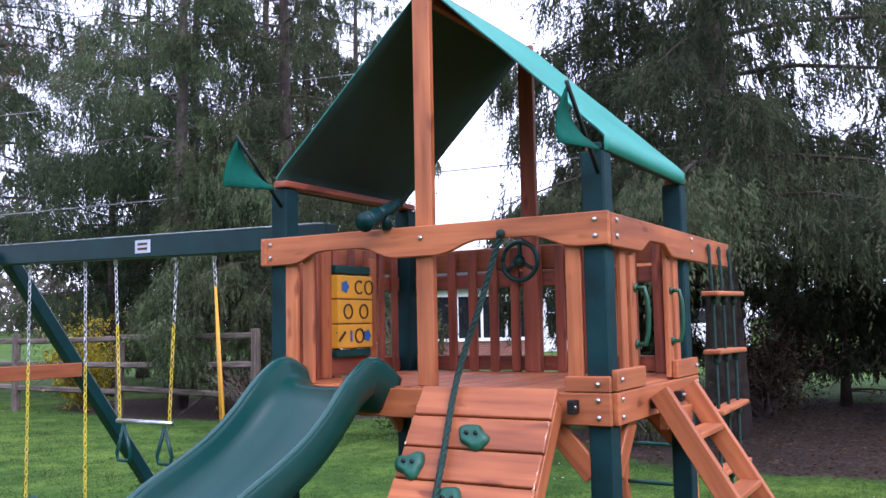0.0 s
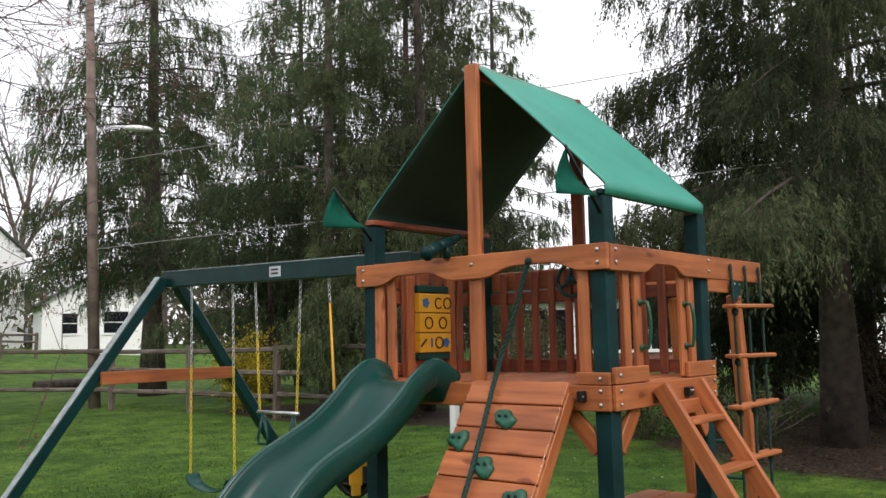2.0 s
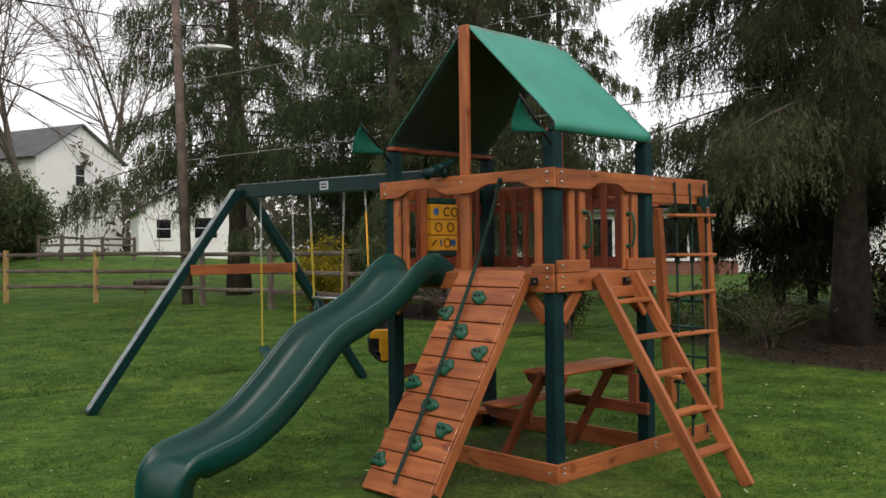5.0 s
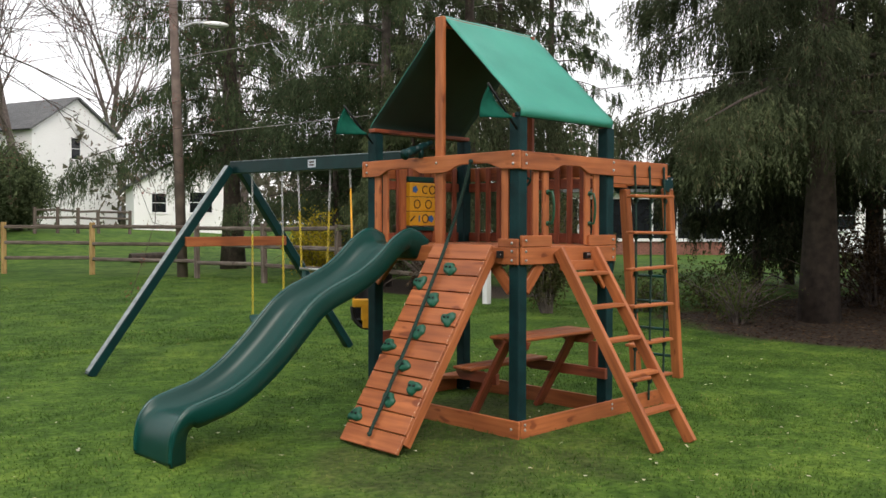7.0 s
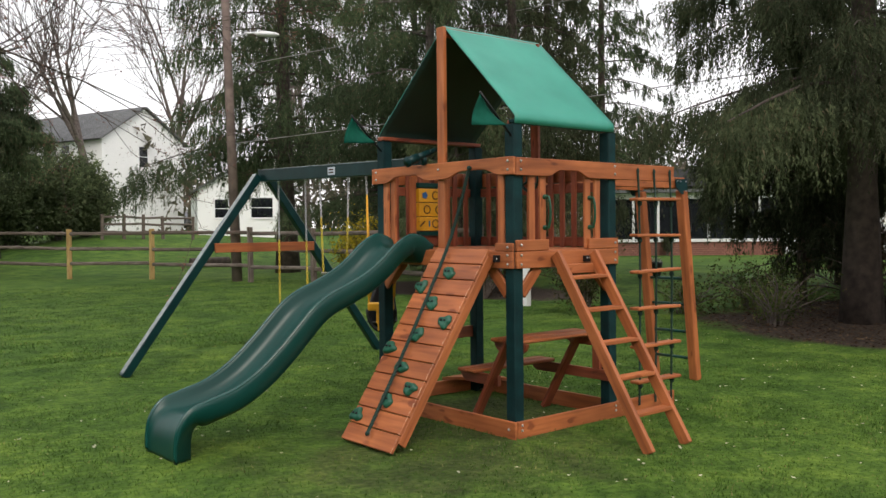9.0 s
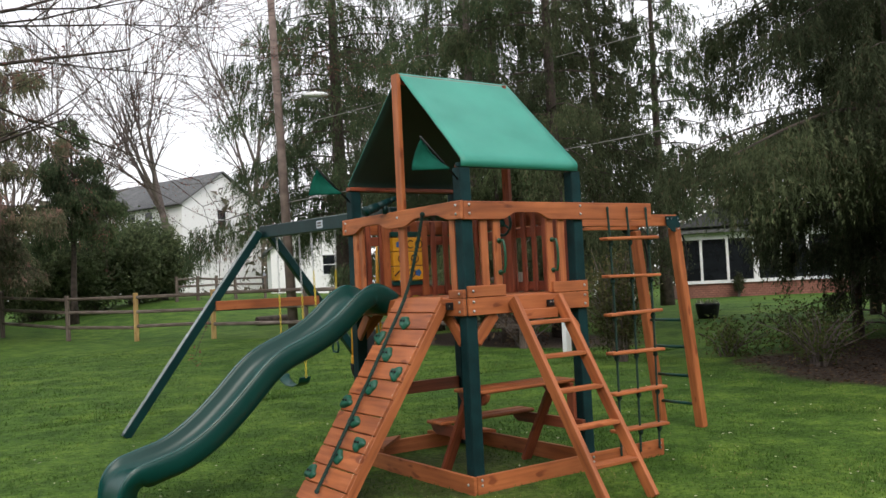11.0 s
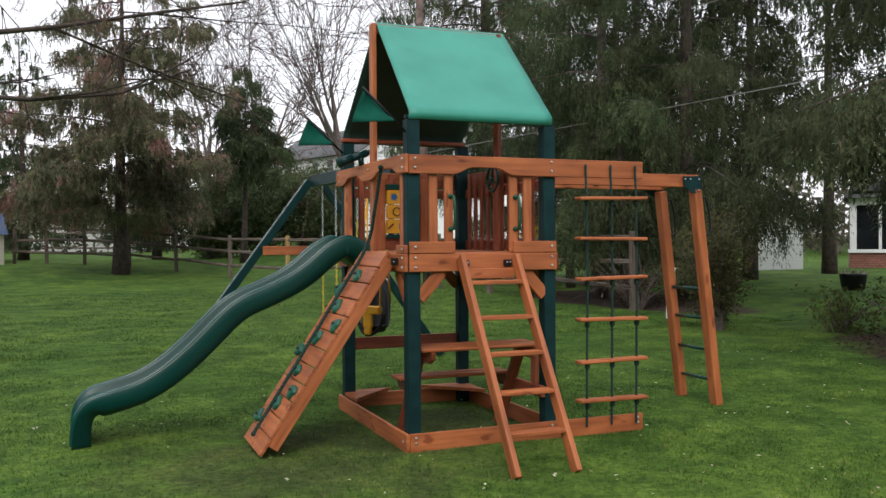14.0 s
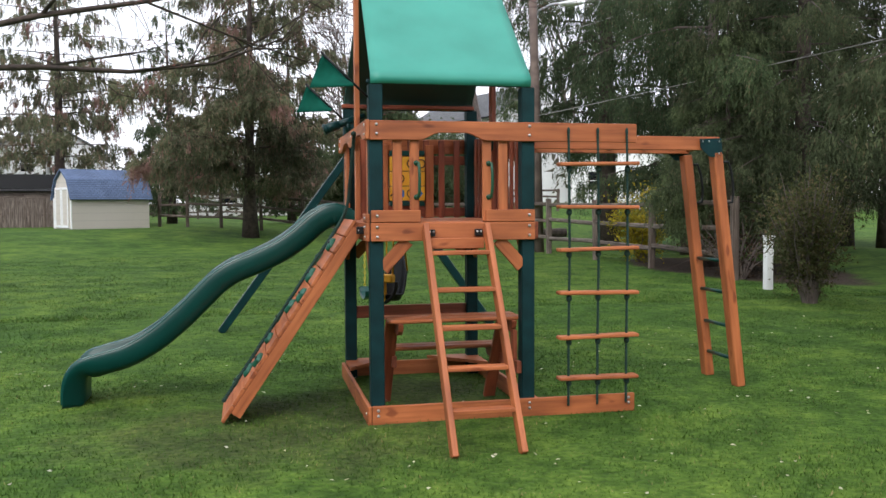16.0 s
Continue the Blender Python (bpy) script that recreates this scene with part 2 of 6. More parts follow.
def ground_material():
    m, n, l, b = material("lawn", (0.06, 0.13, 0.03), 0.95, spec=0.2)
    fine = noise_on(n, l, 22, 8)
    col = ramp(n, l, fine, [(0.3, (0.041, 0.093, 0.014)), (0.52, (0.064, 0.138, 0.021)), (0.75, (0.096, 0.184, 0.034))])
    col = mixed(n, l, 1.0, col, sward(n, l), "MULTIPLY")
    # bare earth and leaf litter under the trees beside the lawn
    tc = n.new("ShaderNodeTexCoord")
    sep = n.new("ShaderNodeSeparateXYZ")
    l.new(tc.outputs["Object"], sep.inputs[0])
    ragged = noise_on(n, l, 0.9, 4)

    def math(op, a, c):
        k = n.new("ShaderNodeMath")
        k.operation = op
        for i, v in enumerate((a, c)):
            if isinstance(v, (int, float)):
                k.inputs[i].default_value = v
            else:
                l.new(v, k.inputs[i])
        return k.outputs[0]

    dx, dy = math("MULTIPLY", math("SUBTRACT", sep.outputs[0], 9.3), 0.3), math("MULTIPLY", math("SUBTRACT", sep.outputs[1], 0.6), 0.27)
    d1 = math("ADD", math("MULTIPLY", dx, dx), math("MULTIPLY", dy, dy))
    ex, ey = math("MULTIPLY", math("SUBTRACT", sep.outputs[0], 9.2), 0.62), math("MULTIPLY", math("SUBTRACT", sep.outputs[1], 11.5), 0.24)
    d2 = math("ADD", math("MULTIPLY", ex, ex), math("MULTIPLY", ey, ey))
    near = math("ADD", math("MINIMUM", d1, d2), math("MULTIPLY", math("SUBTRACT", ragged, 0.5), 0.9))
    mask = ramp(n, l, near, [(0.75, (1, 1, 1)), (1.0, (0, 0, 0))])
    fx, fy = math("MULTIPLY", math("SUBTRACT", sep.outputs[0], -0.55), 0.55), math("MULTIPLY", math("SUBTRACT", sep.outputs[1], 0.1), 0.75)
    worn_shade = math("ADD", math("ADD", math("MULTIPLY", fx, fx), math("MULTIPLY", fy, fy)), math("MULTIPLY", math("SUBTRACT", noise_on(n, l, 2.2, 5), 0.5), 2.4))
    # second patch under the tower: trodden soil that also carries the tower's shade
    hx, hy = math("MULTIPLY", math("SUBTRACT", sep.outputs[0], 0.6), 1.35), math("MULTIPLY", math("SUBTRACT", sep.outputs[1], 0.8), 1.0)
    under = math("ADD", math("ADD", math("MULTIPLY", hx, hx), math("MULTIPLY", hy, hy)), math("MULTIPLY", math("SUBTRACT", noise_on(n, l, 2.2, 5), 0.5), 1.2))
    worn_shade = math("MINIMUM", worn_shade, under)
    bare = ramp(n, l, worn_shade, [(0.1, (0.5, 0.5, 0.5)), (0.8, (0, 0, 0))])
    soil = ramp(n, l, fine, [(0.3, (0.022, 0.017, 0.01)), (0.7, (0.07, 0.055, 0.03))])
    col = mixed(n, l, bare, col, soil)
    earth = ramp(n, l, fine, [(0.3, (0.02, 0.015, 0.011)), (0.55, (0.05, 0.036, 0.027)), (0.75, (0.11, 0.08, 0.062))])
    col = mixed(n, l, mask, col, earth)
    l.new(col, b.inputs["Base Color"])
    bump(n, l, b, fine, 0.8, 0.03)
    return m


def siding_material(name, base, step):
    m, n, l, b = material(name, base, 0.6)
    tc = n.new("ShaderNodeTexCoord")
    sep = n.new("ShaderNodeSeparateXYZ")
    l.new(tc.outputs["Object"], sep.inputs[0])
    k = n.new("ShaderNodeMath")
    k.operation = "DIVIDE"
    k.inputs[1].default_value = step
    l.new(sep.outputs[2], k.inputs[0])
    f = n.new("ShaderNodeMath")
    f.operation = "FRACT"
    l.new(k.outputs[0], f.inputs[0])
    stain = noise_on(n, l, 0.8, 4)
    tone = ramp(n, l, stain, [(0.3, tuple(c * 0.95 for c in base)), (0.7, base)])
    edge = ramp(n, l, f.outputs[0], [(0.0, (0.8, 0.81, 0.83)), (0.12, (1, 1, 1))])
    col = mixed(n, l, 1.0, tone, edge, "MULTIPLY")
    l.new(col, b.inputs["Base Color"])
    bump(n, l, b, f.outputs[0], 0.5, 0.02)
    return m


def shingle_material(name, a, c, scale):
    m, n, l, b = material(name, a, 0.9)
    tc = n.new("ShaderNodeTexCoord")
    br = n.new("ShaderNodeTexBrick")
    br.inputs["Scale"].default_value = scale
    br.inputs["Color1"].default_value, br.inputs["Color2"].default_value = (*a, 1), (*c, 1)
    br.inputs["Mortar"].default_value = tuple(v * 0.5 for v in a) + (1,)
    br.inputs["Mortar Size"].default_value = 0.03
    l.new(tc.outputs["UV"], br.inputs["Vector"])
    stain = noise_on(n, l, 1.2, 4)
    tone = ramp(n, l, stain, [(0.3, (0.8, 0.8, 0.8)), (0.7, (1.1, 1.1, 1.1))])
    l.new(mixed(n, l, 1.0, br.outputs["Color"], tone, "MULTIPLY"), b.inputs["Base Color"])
    return m


SIDING = siding_material("white_siding", (0.9, 0.905, 0.91), 0.115)
SIDING_SHED = siding_material("cream_siding", (0.56, 0.52, 0.47), 0.3)
BRICK = shingle_material("red_brick", (0.3, 0.135, 0.1), (0.23, 0.1, 0.075), 3.0)
SHINGLE = shingle_material("grey_shingle", (0.13, 0.135, 0.14), (0.17, 0.175, 0.18), 2.0)
SHINGLE_BLUE = shingle_material("blue_shingle", (0.1, 0.145, 0.26), (0.135, 0.185, 0.31), 3.0)
SHINGLE_DARK = shingle_material("dark_shingle", (0.045, 0.045, 0.05), (0.07, 0.07, 0.075), 3.0)
LAWN = ground_material()


def blade_material():
    m, n, l, b = material("grass_blades", (0.06, 0.14, 0.02), 0.65, spec=0.25)
    geo = n.new("ShaderNodeNewGeometry")
    col = ramp(n, l, geo.outputs["Random Per Island"], [(0.0, (0.045, 0.107, 0.016)), (0.55, (0.059, 0.134, 0.02)), (0.94, (0.092, 0.174, 0.036)), (1.0, (0.24, 0.24, 0.13))])
    l.new(mixed(n, l, 1.0, col, sward(n, l), "MULTIPLY"), b.inputs["Base Color"])
    return m


BLADES = blade_material()


# ---- building helpers ----
def empty(name, at, label, category, group="", kind=""):
    ob = new(name)
    ob.location = at
    ob.empty_display_size = 0.1
    bpy.context.view_layer.update()
    return tagged(ob, label, category, group, kind)


def adopt(ob, parent):
    if parent is not None:
        ob.parent = parent
        m = Matrix.Identity(4)
        p = parent
        while p is not None:
            m = Matrix.LocRotScale(p.location, p.rotation_euler, p.scale) @ m if p.parent is None else p.matrix_parent_inverse @ p.matrix_basis @ m if False else m
            if p.parent is None:
                base = Matrix.LocRotScale(p.location, p.rotation_euler, p.scale) if p.type == "EMPTY" else p.matrix_basis.copy()
                break
            p = p.parent
        chain = []
        p = parent
        while p is not None:
            chain.append(p.matrix_parent_inverse @ p.matrix_basis if p.parent else p.matrix_basis.copy())
            p = p.parent
        w = Matrix.Identity(4)
        for c in reversed(chain):
            w = w @ c
        ob.matrix_parent_inverse = w.inverted()
    return ob


def mesh_of(bm, name, mat, smooth=False):
    me = bpy.data.meshes.new(name)
    bm.to_mesh(me)
    bm.free()
    me.materials.append(mat)
    if smooth:
        me.polygons.foreach_set("use_smooth", [True] * len(me.polygons))
    return me


def part(name, bm, mat, parent=None, label="", at=None, smooth=False):
    """One mesh object from a bmesh (or a ready mesh) at the world pose at, under a thing or a part."""
    me = bm if isinstance(bm, bpy.types.Mesh) else mesh_of(bm, name, mat, smooth)
    ob = new(name, me)
    if at is not None:
        ob.matrix_basis = at
    adopt(ob, parent)
    return tagged(ob, label) if label else ob


def soup(name, verts, faces, mat, smooth=False):
    me = bpy.data.meshes.new(name)
    me.from_pydata(verts, [], faces)
    me.materials.append(mat)
    if smooth:
        me.polygons.foreach_set("use_smooth", [True] * len(me.polygons))
    me.update()
    return me


BOXES = {}


def box_mesh(l, d, h, mat, bev=0.004, seg=1):
    key = (round(l, 4), round(d, 4), round(h, 4), mat.name, bev)
    if key not in BOXES:
        bm = bmesh.new()
        bmesh.ops.create_cube(bm, size=1)
        bmesh.ops.scale(bm, vec=(l, d, h), verts=bm.verts)
        if bev:
            bmesh.ops.bevel(bm, geom=bm.edges[:], offset=min(bev, l / 3, d / 3, h / 3), segments=seg, affect="EDGES", profile=0.7)
        BOXES[key] = mesh_of(bm, "board", mat)
    return BOXES[key]


def frame_along(a, b, up=(0, 0, 1)):
    a, b = Vector(a), Vector(b)
    x = (b - a).normalized()
    u = Vector(up)
    if abs(x.dot(u.normalized())) > 0.99:
        u = Vector((0, 1, 0))
    y = u.cross(x).normalized()
    z = x.cross(y)
    m = Matrix((x, y, z)).transposed().to_4x4()
    m.translation = (a + b) / 2
    return m, (b - a).length


def board(name, a, b, h, d, mat, parent=None, up=(0, 0, 1), bev=0.004, label=""):
    """A straight timber from a to b, h along up and d across."""
    m, length = frame_along(a, b, up)
    return part(name, box_mesh(length, d, h, mat, bev), mat, parent, label, m)


def tube_lists(pts, radii, sides, verts, faces, cap=True):
    base = len(verts)
    pts = [Vector(p) for p in pts]
    side = None
    for i, p in enumerate(pts):
        t = (pts[min(i + 1, len(pts) - 1)] - pts[max(i - 1, 0)]).normalized()
        if side is None:
            side = t.orthogonal().normalized()
        side = (side - t * side.dot(t)).normalized()
        up = t.cross(side)
        r = radii[i] if hasattr(radii, "__len__") else radii
        for k in range(sides):
            a = 2 * math.pi * k / sides
            verts.append(tuple(p + side * (r * math.cos(a)) + up * (r * math.sin(a))))
    for i in range(len(pts) - 1):
        for k in range(sides):
            k2 = (k + 1) % sides
            faces.append((base + i * sides + k, base + i * sides + k2, base + (i + 1) * sides + k2, base + (i + 1) * sides + k))
    if cap:
        faces.append(tuple(base + k for k in reversed(range(sides))))
        faces.append(tuple(base + (len(pts) - 1) * sides + k for k in range(sides)))


def tube(name, pts, radii, mat, parent=None, sides=8, label=""):
    v, f = [], []
    tube_lists(pts, radii, sides, v, f)
    return part(name, soup(name, v, f, mat, True), mat, parent, label)


def flat_part(name, outline, thick, mat, parent, at, label="", bev=0.003):
    """A plate cut to an outline in its own x-z plane, thick along y."""
    bm = bmesh.new()
    vs = [bm.verts.new((x, -thick / 2, z)) for x, z in outline]
    f = bm.faces.new(vs)
    r = bmesh.ops.extrude_face_region(bm, geom=[f])
    bmesh.ops.translate(bm, vec=(0, thick, 0), verts=[v for v in r["geom"] if isinstance(v, bmesh.types.BMVert)])
    bmesh.ops.recalc_face_normals(bm, faces=bm.faces[:])
    if bev:
        sharp = [e for e in bm.edges if len(e.link_faces) == 2 and e.calc_face_angle(0) > 0.6]
        bmesh.ops.bevel(bm, geom=sharp, offset=bev, segments=1, affect="EDGES")
    return part(name, bm, mat, parent, label, at)


BOLT = None


def bolt(parent, at, facing, r=0.011):
    """A domed bolt head on a face that looks along facing."""
    global BOLT
    if BOLT is None:
        bm = bmesh.new()
        bmesh.ops.create_cone(bm, cap_ends=True, segments=10, radius1=1, radius2=0.62, depth=0.7)
        bmesh.ops.translate(bm, vec=(0, 0, 0.3), verts=bm.verts)
        BOLT = mesh_of(bm, "bolt", STEEL, True)
    q = Vector(facing).to_track_quat("Z", "Y").to_matrix().to_4x4()
    return part("bolt", BOLT, STEEL, parent, "", Matrix.Translation(at) @ q @ Matrix.Scale(r, 4))


def smooth_step(v):
    v = max(0.0, min(1.0, v))
    return v * v * (3 - 2 * v)


def land(x, y):
    """The height of the ground."""
    z = 0.5 * smooth_step((y - 0.7 * x - 22) / 13)
    z += 0.27 * smooth_step((x - 8.5) / 6) * (1 - smooth_step((y - 18) / 6))
    z += (0.75 * smooth_step((y - 0.45 * x - 20) / 13) + 0.3 * smooth_step((y - 0.25 * x - 42) / 22)) * smooth_step((x - 3) / 8)
    return z


# ---- ground ----
def build_ground():
    s = np.linspace(-1, 1, 181)
    xs = 4 + 34 * s + 900 * s ** 7
    ys = 8 + 40 * s + 900 * s ** 7
    verts, faces = [], []
    for y in ys:
        for x in xs:
            h = land(x, y)
            h += 0.012 * noise.noise((x * 0.9, y * 0.9, 0.0)) if abs(x) < 30 and abs(y) < 40 else 0
            verts.append((x, y, h - 0.012))
    n = len(xs)
    for j in range(len(ys) - 1):
        for i in range(n - 1):
            a = j * n + i
            faces.append((a, a + 1, a + n + 1, a + n))
    ob = new("ground", soup("ground", verts, faces, LAWN, True))
    return tagged(ob, "green spring lawn with bare earth under the trees", "lawn", kind="structure")


build_ground()


def build_grass():
    rng = np.random.default_rng(5)
    x = np.concatenate([rng.uniform(-6, 8, 330000), rng.uniform(-8, 9, 90000)])
    y = np.concatenate([rng.uniform(-4.6, 6, 330000), 6 + 14 * rng.uniform(0, 1, 90000) ** 1.7])
    d1 = ((x - 9.3) * 0.3) ** 2 + ((y - 0.6) * 0.27) ** 2
    d2 = ((x - 9.2) * 0.62) ** 2 + ((y - 11.5) * 0.24) ** 2
    keep = np.minimum(d1, d2) > 0.95 + rng.normal(0, 0.12, x.size)
    trodden = np.hypot((x + 0.55) * 0.55, (y - 0.1) * 0.75) + 0.25 * np.sin(x * 4.1 + np.sin(y * 3.3)) < 0.75
    # the blades thin out away from the playset
    keep &= rng.uniform(0, 1, x.size) > np.where(y < 6, 0.6 * np.clip((y + 1) / 7, 0, 1), 0)
    # thinner grass over the darkened ground below the deck as well
    trodden |= np.hypot((x - 0.6) * 1.35, y - 0.8) < 0.8
    keep &= ~(trodden & (rng.uniform(0, 1, x.size) < 0.35))
    x, y = x[keep], y[keep]
    n = x.size
    tuft = np.sin(x * 3.1 + 1.7 * np.sin(y * 2.3)) * np.sin(y * 2.7 + 1.3 * np.sin(x * 1.9))
    h = rng.uniform(0.008, 0.022, n) * (1 + 0.45 * tuft) * np.where(y > 6, 1.25, 1.0)
    w = rng.uniform(0.0025, 0.005, n) * np.where(y > 6, 1.7, 1.0)
    a = rng.uniform(0, 2 * np.pi, n)
    lean = rng.uniform(0.1, 0.9, n) * h
    la = rng.uniform(0, 2 * np.pi, n)
    z = np.array([land(px, py) for px, py in zip(x, y)]) - 0.012
    v = np.empty((n, 3, 3))
    v[:, 0] = np.stack([x - w * np.cos(a), y - w * np.sin(a), z], 1)
    v[:, 1] = np.stack([x + w * np.cos(a), y + w * np.sin(a), z], 1)
    v[:, 2] = np.stack([x + lean * np.cos(la), y + lean * np.sin(la), z + h], 1)
    ob = new("grass", soup("grass", v.reshape(-1, 3), np.arange(3 * n).reshape(-1, 3), BLADES))
    tagged(ob, "short uneven green lawn grass", "grass", kind="stuff")


build_grass()


def build_litter():
    rng = np.random.default_rng(9)

    def flakes(name, xy, size, mat, label):
        n = len(xy)
        a = rng.uniform(0, 2 * np.pi, n)
        s = rng.uniform(size * 0.5, size, n)
        v = np.empty((n, 4, 3))
        for k, (r, da) in enumerate(((1.0, 0.0), (0.5, 1.4), (0.9, 2.9), (0.55, 4.6))):
            v[:, k, 0] = xy[:, 0] + s * r * np.cos(a + da)
            v[:, k, 1] = xy[:, 1] + s * r * np.sin(a + da)
            v[:, k, 2] = [land(p, q) + 0.012 for p, q in xy]
        v[:, :, 2] += rng.uniform(0, size * 0.5, (n, 4))
        f = np.arange(4 * n).reshape(-1, 4)
        tagged(new(name, soup(name, v.reshape(-1, 3), f, mat)), label, "fallen leaves", kind="stuff")

    flakes("fallen_leaves", np.stack([rng.uniform(-4, 6, 340), rng.uniform(-4.2, 4, 340)], 1), 0.022, PETAL, "pale dry leaves scattered on the lawn")
    t, r = rng.uniform(0, 2 * np.pi, 5200), np.sqrt(rng.uniform(0, 1, 5200))
    xy = np.stack([9.3 + 3.2 * r * np.cos(t), 0.6 + 3.7 * r * np.sin(t)], 1)
    flakes("leaf_litter", xy, 0.042, LITTER, "brown dead leaves and twigs under the spruce")


build_litter()


# ---- play tower ----
W, L, DECK = 1.112, 1.63, 1.30
FRONT, SIDE = 0.0075, -0.0095  # middle planes of the boards on the two open faces
KING = 0.805
tower = empty("play_tower", (W / 2, L / 2, 0), "cedar play tower with dark green posts and railed deck", "play tower")


def arched_rail(name, length, height, arches, parent, at, thick=0.025, rise=0.05, mat=WOOD):
    """A rail whose lower edge is cut by shallow arches, in a frame with x along it and its top at z = 0."""
    out = [(0, 0), (length, 0), (length, -height)]
    for x0, x1 in sorted(arches, reverse=True):
        for k in range(15):
            u = k / 14
            out.append((x1 + (x0 - x1) * u, -height + rise * smooth_step(min(u, 1 - u) * 3.2)))
    out.append((0, -height))
    return flat_part(name, out, thick, mat, parent, at, bev=0.004)


def tower_parts():
    for x in (0.048, W - 0.045):
        for y in (0.066, L - 0.045):
            board("post", (x, y, -0.02), (x, y, 2.185), 0.09, 0.09, POST_GREEN, tower, (0, 1, 0), 0.006)
    # rails of the two open faces
    arched_rail("top_rail", 1.825, 0.125, [(0.32, 0.775)], tower, pose(0.004, FRONT, 1.95))
    arched_rail("top_rail", 1.672, 0.125, [(0.13, 0.73), (0.94, 1.49)], tower, pose(SIDE, 0.0, 1.955, 0, 0, 90))
    # plain rails of the two closed faces
    board("top_rail", (W + 0.014, 0.03, 1.89), (W + 0.014, L + 0.03, 1.89), 0.12, 0.026, WOOD, tower)
    board("top_rail", (-0.03, L + 0.014, 1.89), (W - 0.001, L + 0.014, 1.89), 0.12, 0.026, WOOD, tower)
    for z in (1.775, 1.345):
        board("cross_rail", (W - 0.018, 0.115, z), (W - 0.018, L - 0.095, z), 0.075, 0.03, WOOD_SHADED, tower)
        board("cross_rail", (0.095, L - 0.018, z), (W - 0.095, L - 0.018, z), 0.075, 0.03, WOOD_SHADED, tower)
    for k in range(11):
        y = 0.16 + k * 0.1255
        board("slat", (W - 0.044, y, DECK), (W - 0.044, y, 1.94), 0.05, 0.02, WOOD_SHADED, tower, (0, 1, 0))
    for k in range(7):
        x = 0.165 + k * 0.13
        board("slat", (x, L - 0.044, DECK), (x, L - 0.044, 1.94), 0.05, 0.02, WOOD_SHADED, tower, (1, 0, 0))
    # uprights beside the openings
    for x in (0.186, 0.298, 0.783, 0.893):
        board("slat", (x, 0.032, DECK + 0.002), (x, 0.032, 1.9), 0.062, 0.022, WOOD, tower, (1, 0, 0))
    for y, wide in ((0.155, 0.062), (1.515, 0.068), (1.42, 0.056)):
        board("slat", (0.017, y, DECK + 0.002), (0.017, y, 1.9), wide, 0.024, WOOD, tower, (0, 1, 0))
    board("king_post", (0.021, KING, DECK + 0.002), (0.021, KING, 2.985), 0.082, 0.034, WOOD, tower, (0, 1, 0))
    board("king_post", (W - 0.074, KING, DECK + 0.002), (W - 0.074, KING, 2.985), 0.082, 0.034, WOOD_SHADED, tower, (0, 1, 0))
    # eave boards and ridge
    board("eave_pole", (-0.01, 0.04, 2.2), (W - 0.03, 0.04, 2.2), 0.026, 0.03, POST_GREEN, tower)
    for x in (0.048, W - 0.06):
        board("post_cap", (x - 0.035, 0.075, 2.198), (x + 0.035, 0.075, 2.198), 0.026, 0.036, WOOD_SHADED, tower)
    board("eave_board", (-0.01, L - 0.065, 2.203), (W - 0.03, L - 0.065, 2.203), 0.03, 0.075, WOOD_SHADED, tower)
    board("ridge_board", (0.04, KING, 2.95), (W - 0.093, KING, 2.95), 0.07, 0.034, WOOD_SHADED, tower)
    # deck
    for k in range(11):
        y = 0.105 + k * 0.142
        board("deck_board", (0.005, y, DECK - 0.013), (W - 0.005, y, DECK - 0.013), 0.025, 0.137, WOOD, tower)
    # the blocks and bands round the deck's edge
    board("deck_band", (0.008, FRONT, 1.235), (W - 0.005, FRONT, 1.235), 0.118, 0.025, WOOD, tower)
    board("deck_block", (0.01, FRONT, 1.337), (0.333, FRONT, 1.337), 0.078, 0.025, WOOD, tower)
    board("deck_block", (0.77, FRONT, 1.337), (W - 0.006, FRONT, 1.337), 0.078, 0.025, WOOD, tower)
    board("deck_band", (SIDE, 0.014, 1.235), (SIDE, L + 0.02, 1.235), 0.118, 0.025, WOOD, tower)
    board("deck_block", (SIDE, 0.014, 1.325), (SIDE, 0.19, 1.325), 0.058, 0.025, WOOD, tower)
    board("deck_band", (W + 0.014, 0.03, 1.235), (W + 0.014, L + 0.02, 1.235), 0.118, 0.026, WOOD_SHADED, tower)
    board("deck_band", (0.005, L + 0.014, 1.235), (W, L + 0.014, 1.235), 0.118, 0.026, WOOD_SHADED, tower)
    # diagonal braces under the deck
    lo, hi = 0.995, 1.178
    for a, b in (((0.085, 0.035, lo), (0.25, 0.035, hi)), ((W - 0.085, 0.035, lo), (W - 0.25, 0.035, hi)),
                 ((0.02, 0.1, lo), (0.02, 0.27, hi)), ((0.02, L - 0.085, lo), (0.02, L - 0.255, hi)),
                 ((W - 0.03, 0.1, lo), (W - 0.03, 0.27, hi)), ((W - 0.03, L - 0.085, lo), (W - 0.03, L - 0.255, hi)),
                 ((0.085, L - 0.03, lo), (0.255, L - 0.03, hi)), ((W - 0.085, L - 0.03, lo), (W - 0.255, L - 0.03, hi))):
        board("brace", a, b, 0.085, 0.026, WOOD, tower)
    board("cross_board", (0.09, L - 0.03, 0.53), (W - 0.09, L - 0.03, 0.53), 0.1, 0.034, WOOD_SHADED, tower)
    # bolts
    face_y, face_x = FRONT - 0.0135, SIDE - 0.0135
    for z in (1.925, 1.865):
        for x in (0.048, W - 0.045):
            bolt(tower, (x, face_y, z), (0, -1, 0))
        for y in (0.052, L - 0.02):
            bolt(tower, (face_x, y, z), (-1, 0, 0))
    bolt(tower, (face_x, KING, 1.905), (-1, 0, 0))
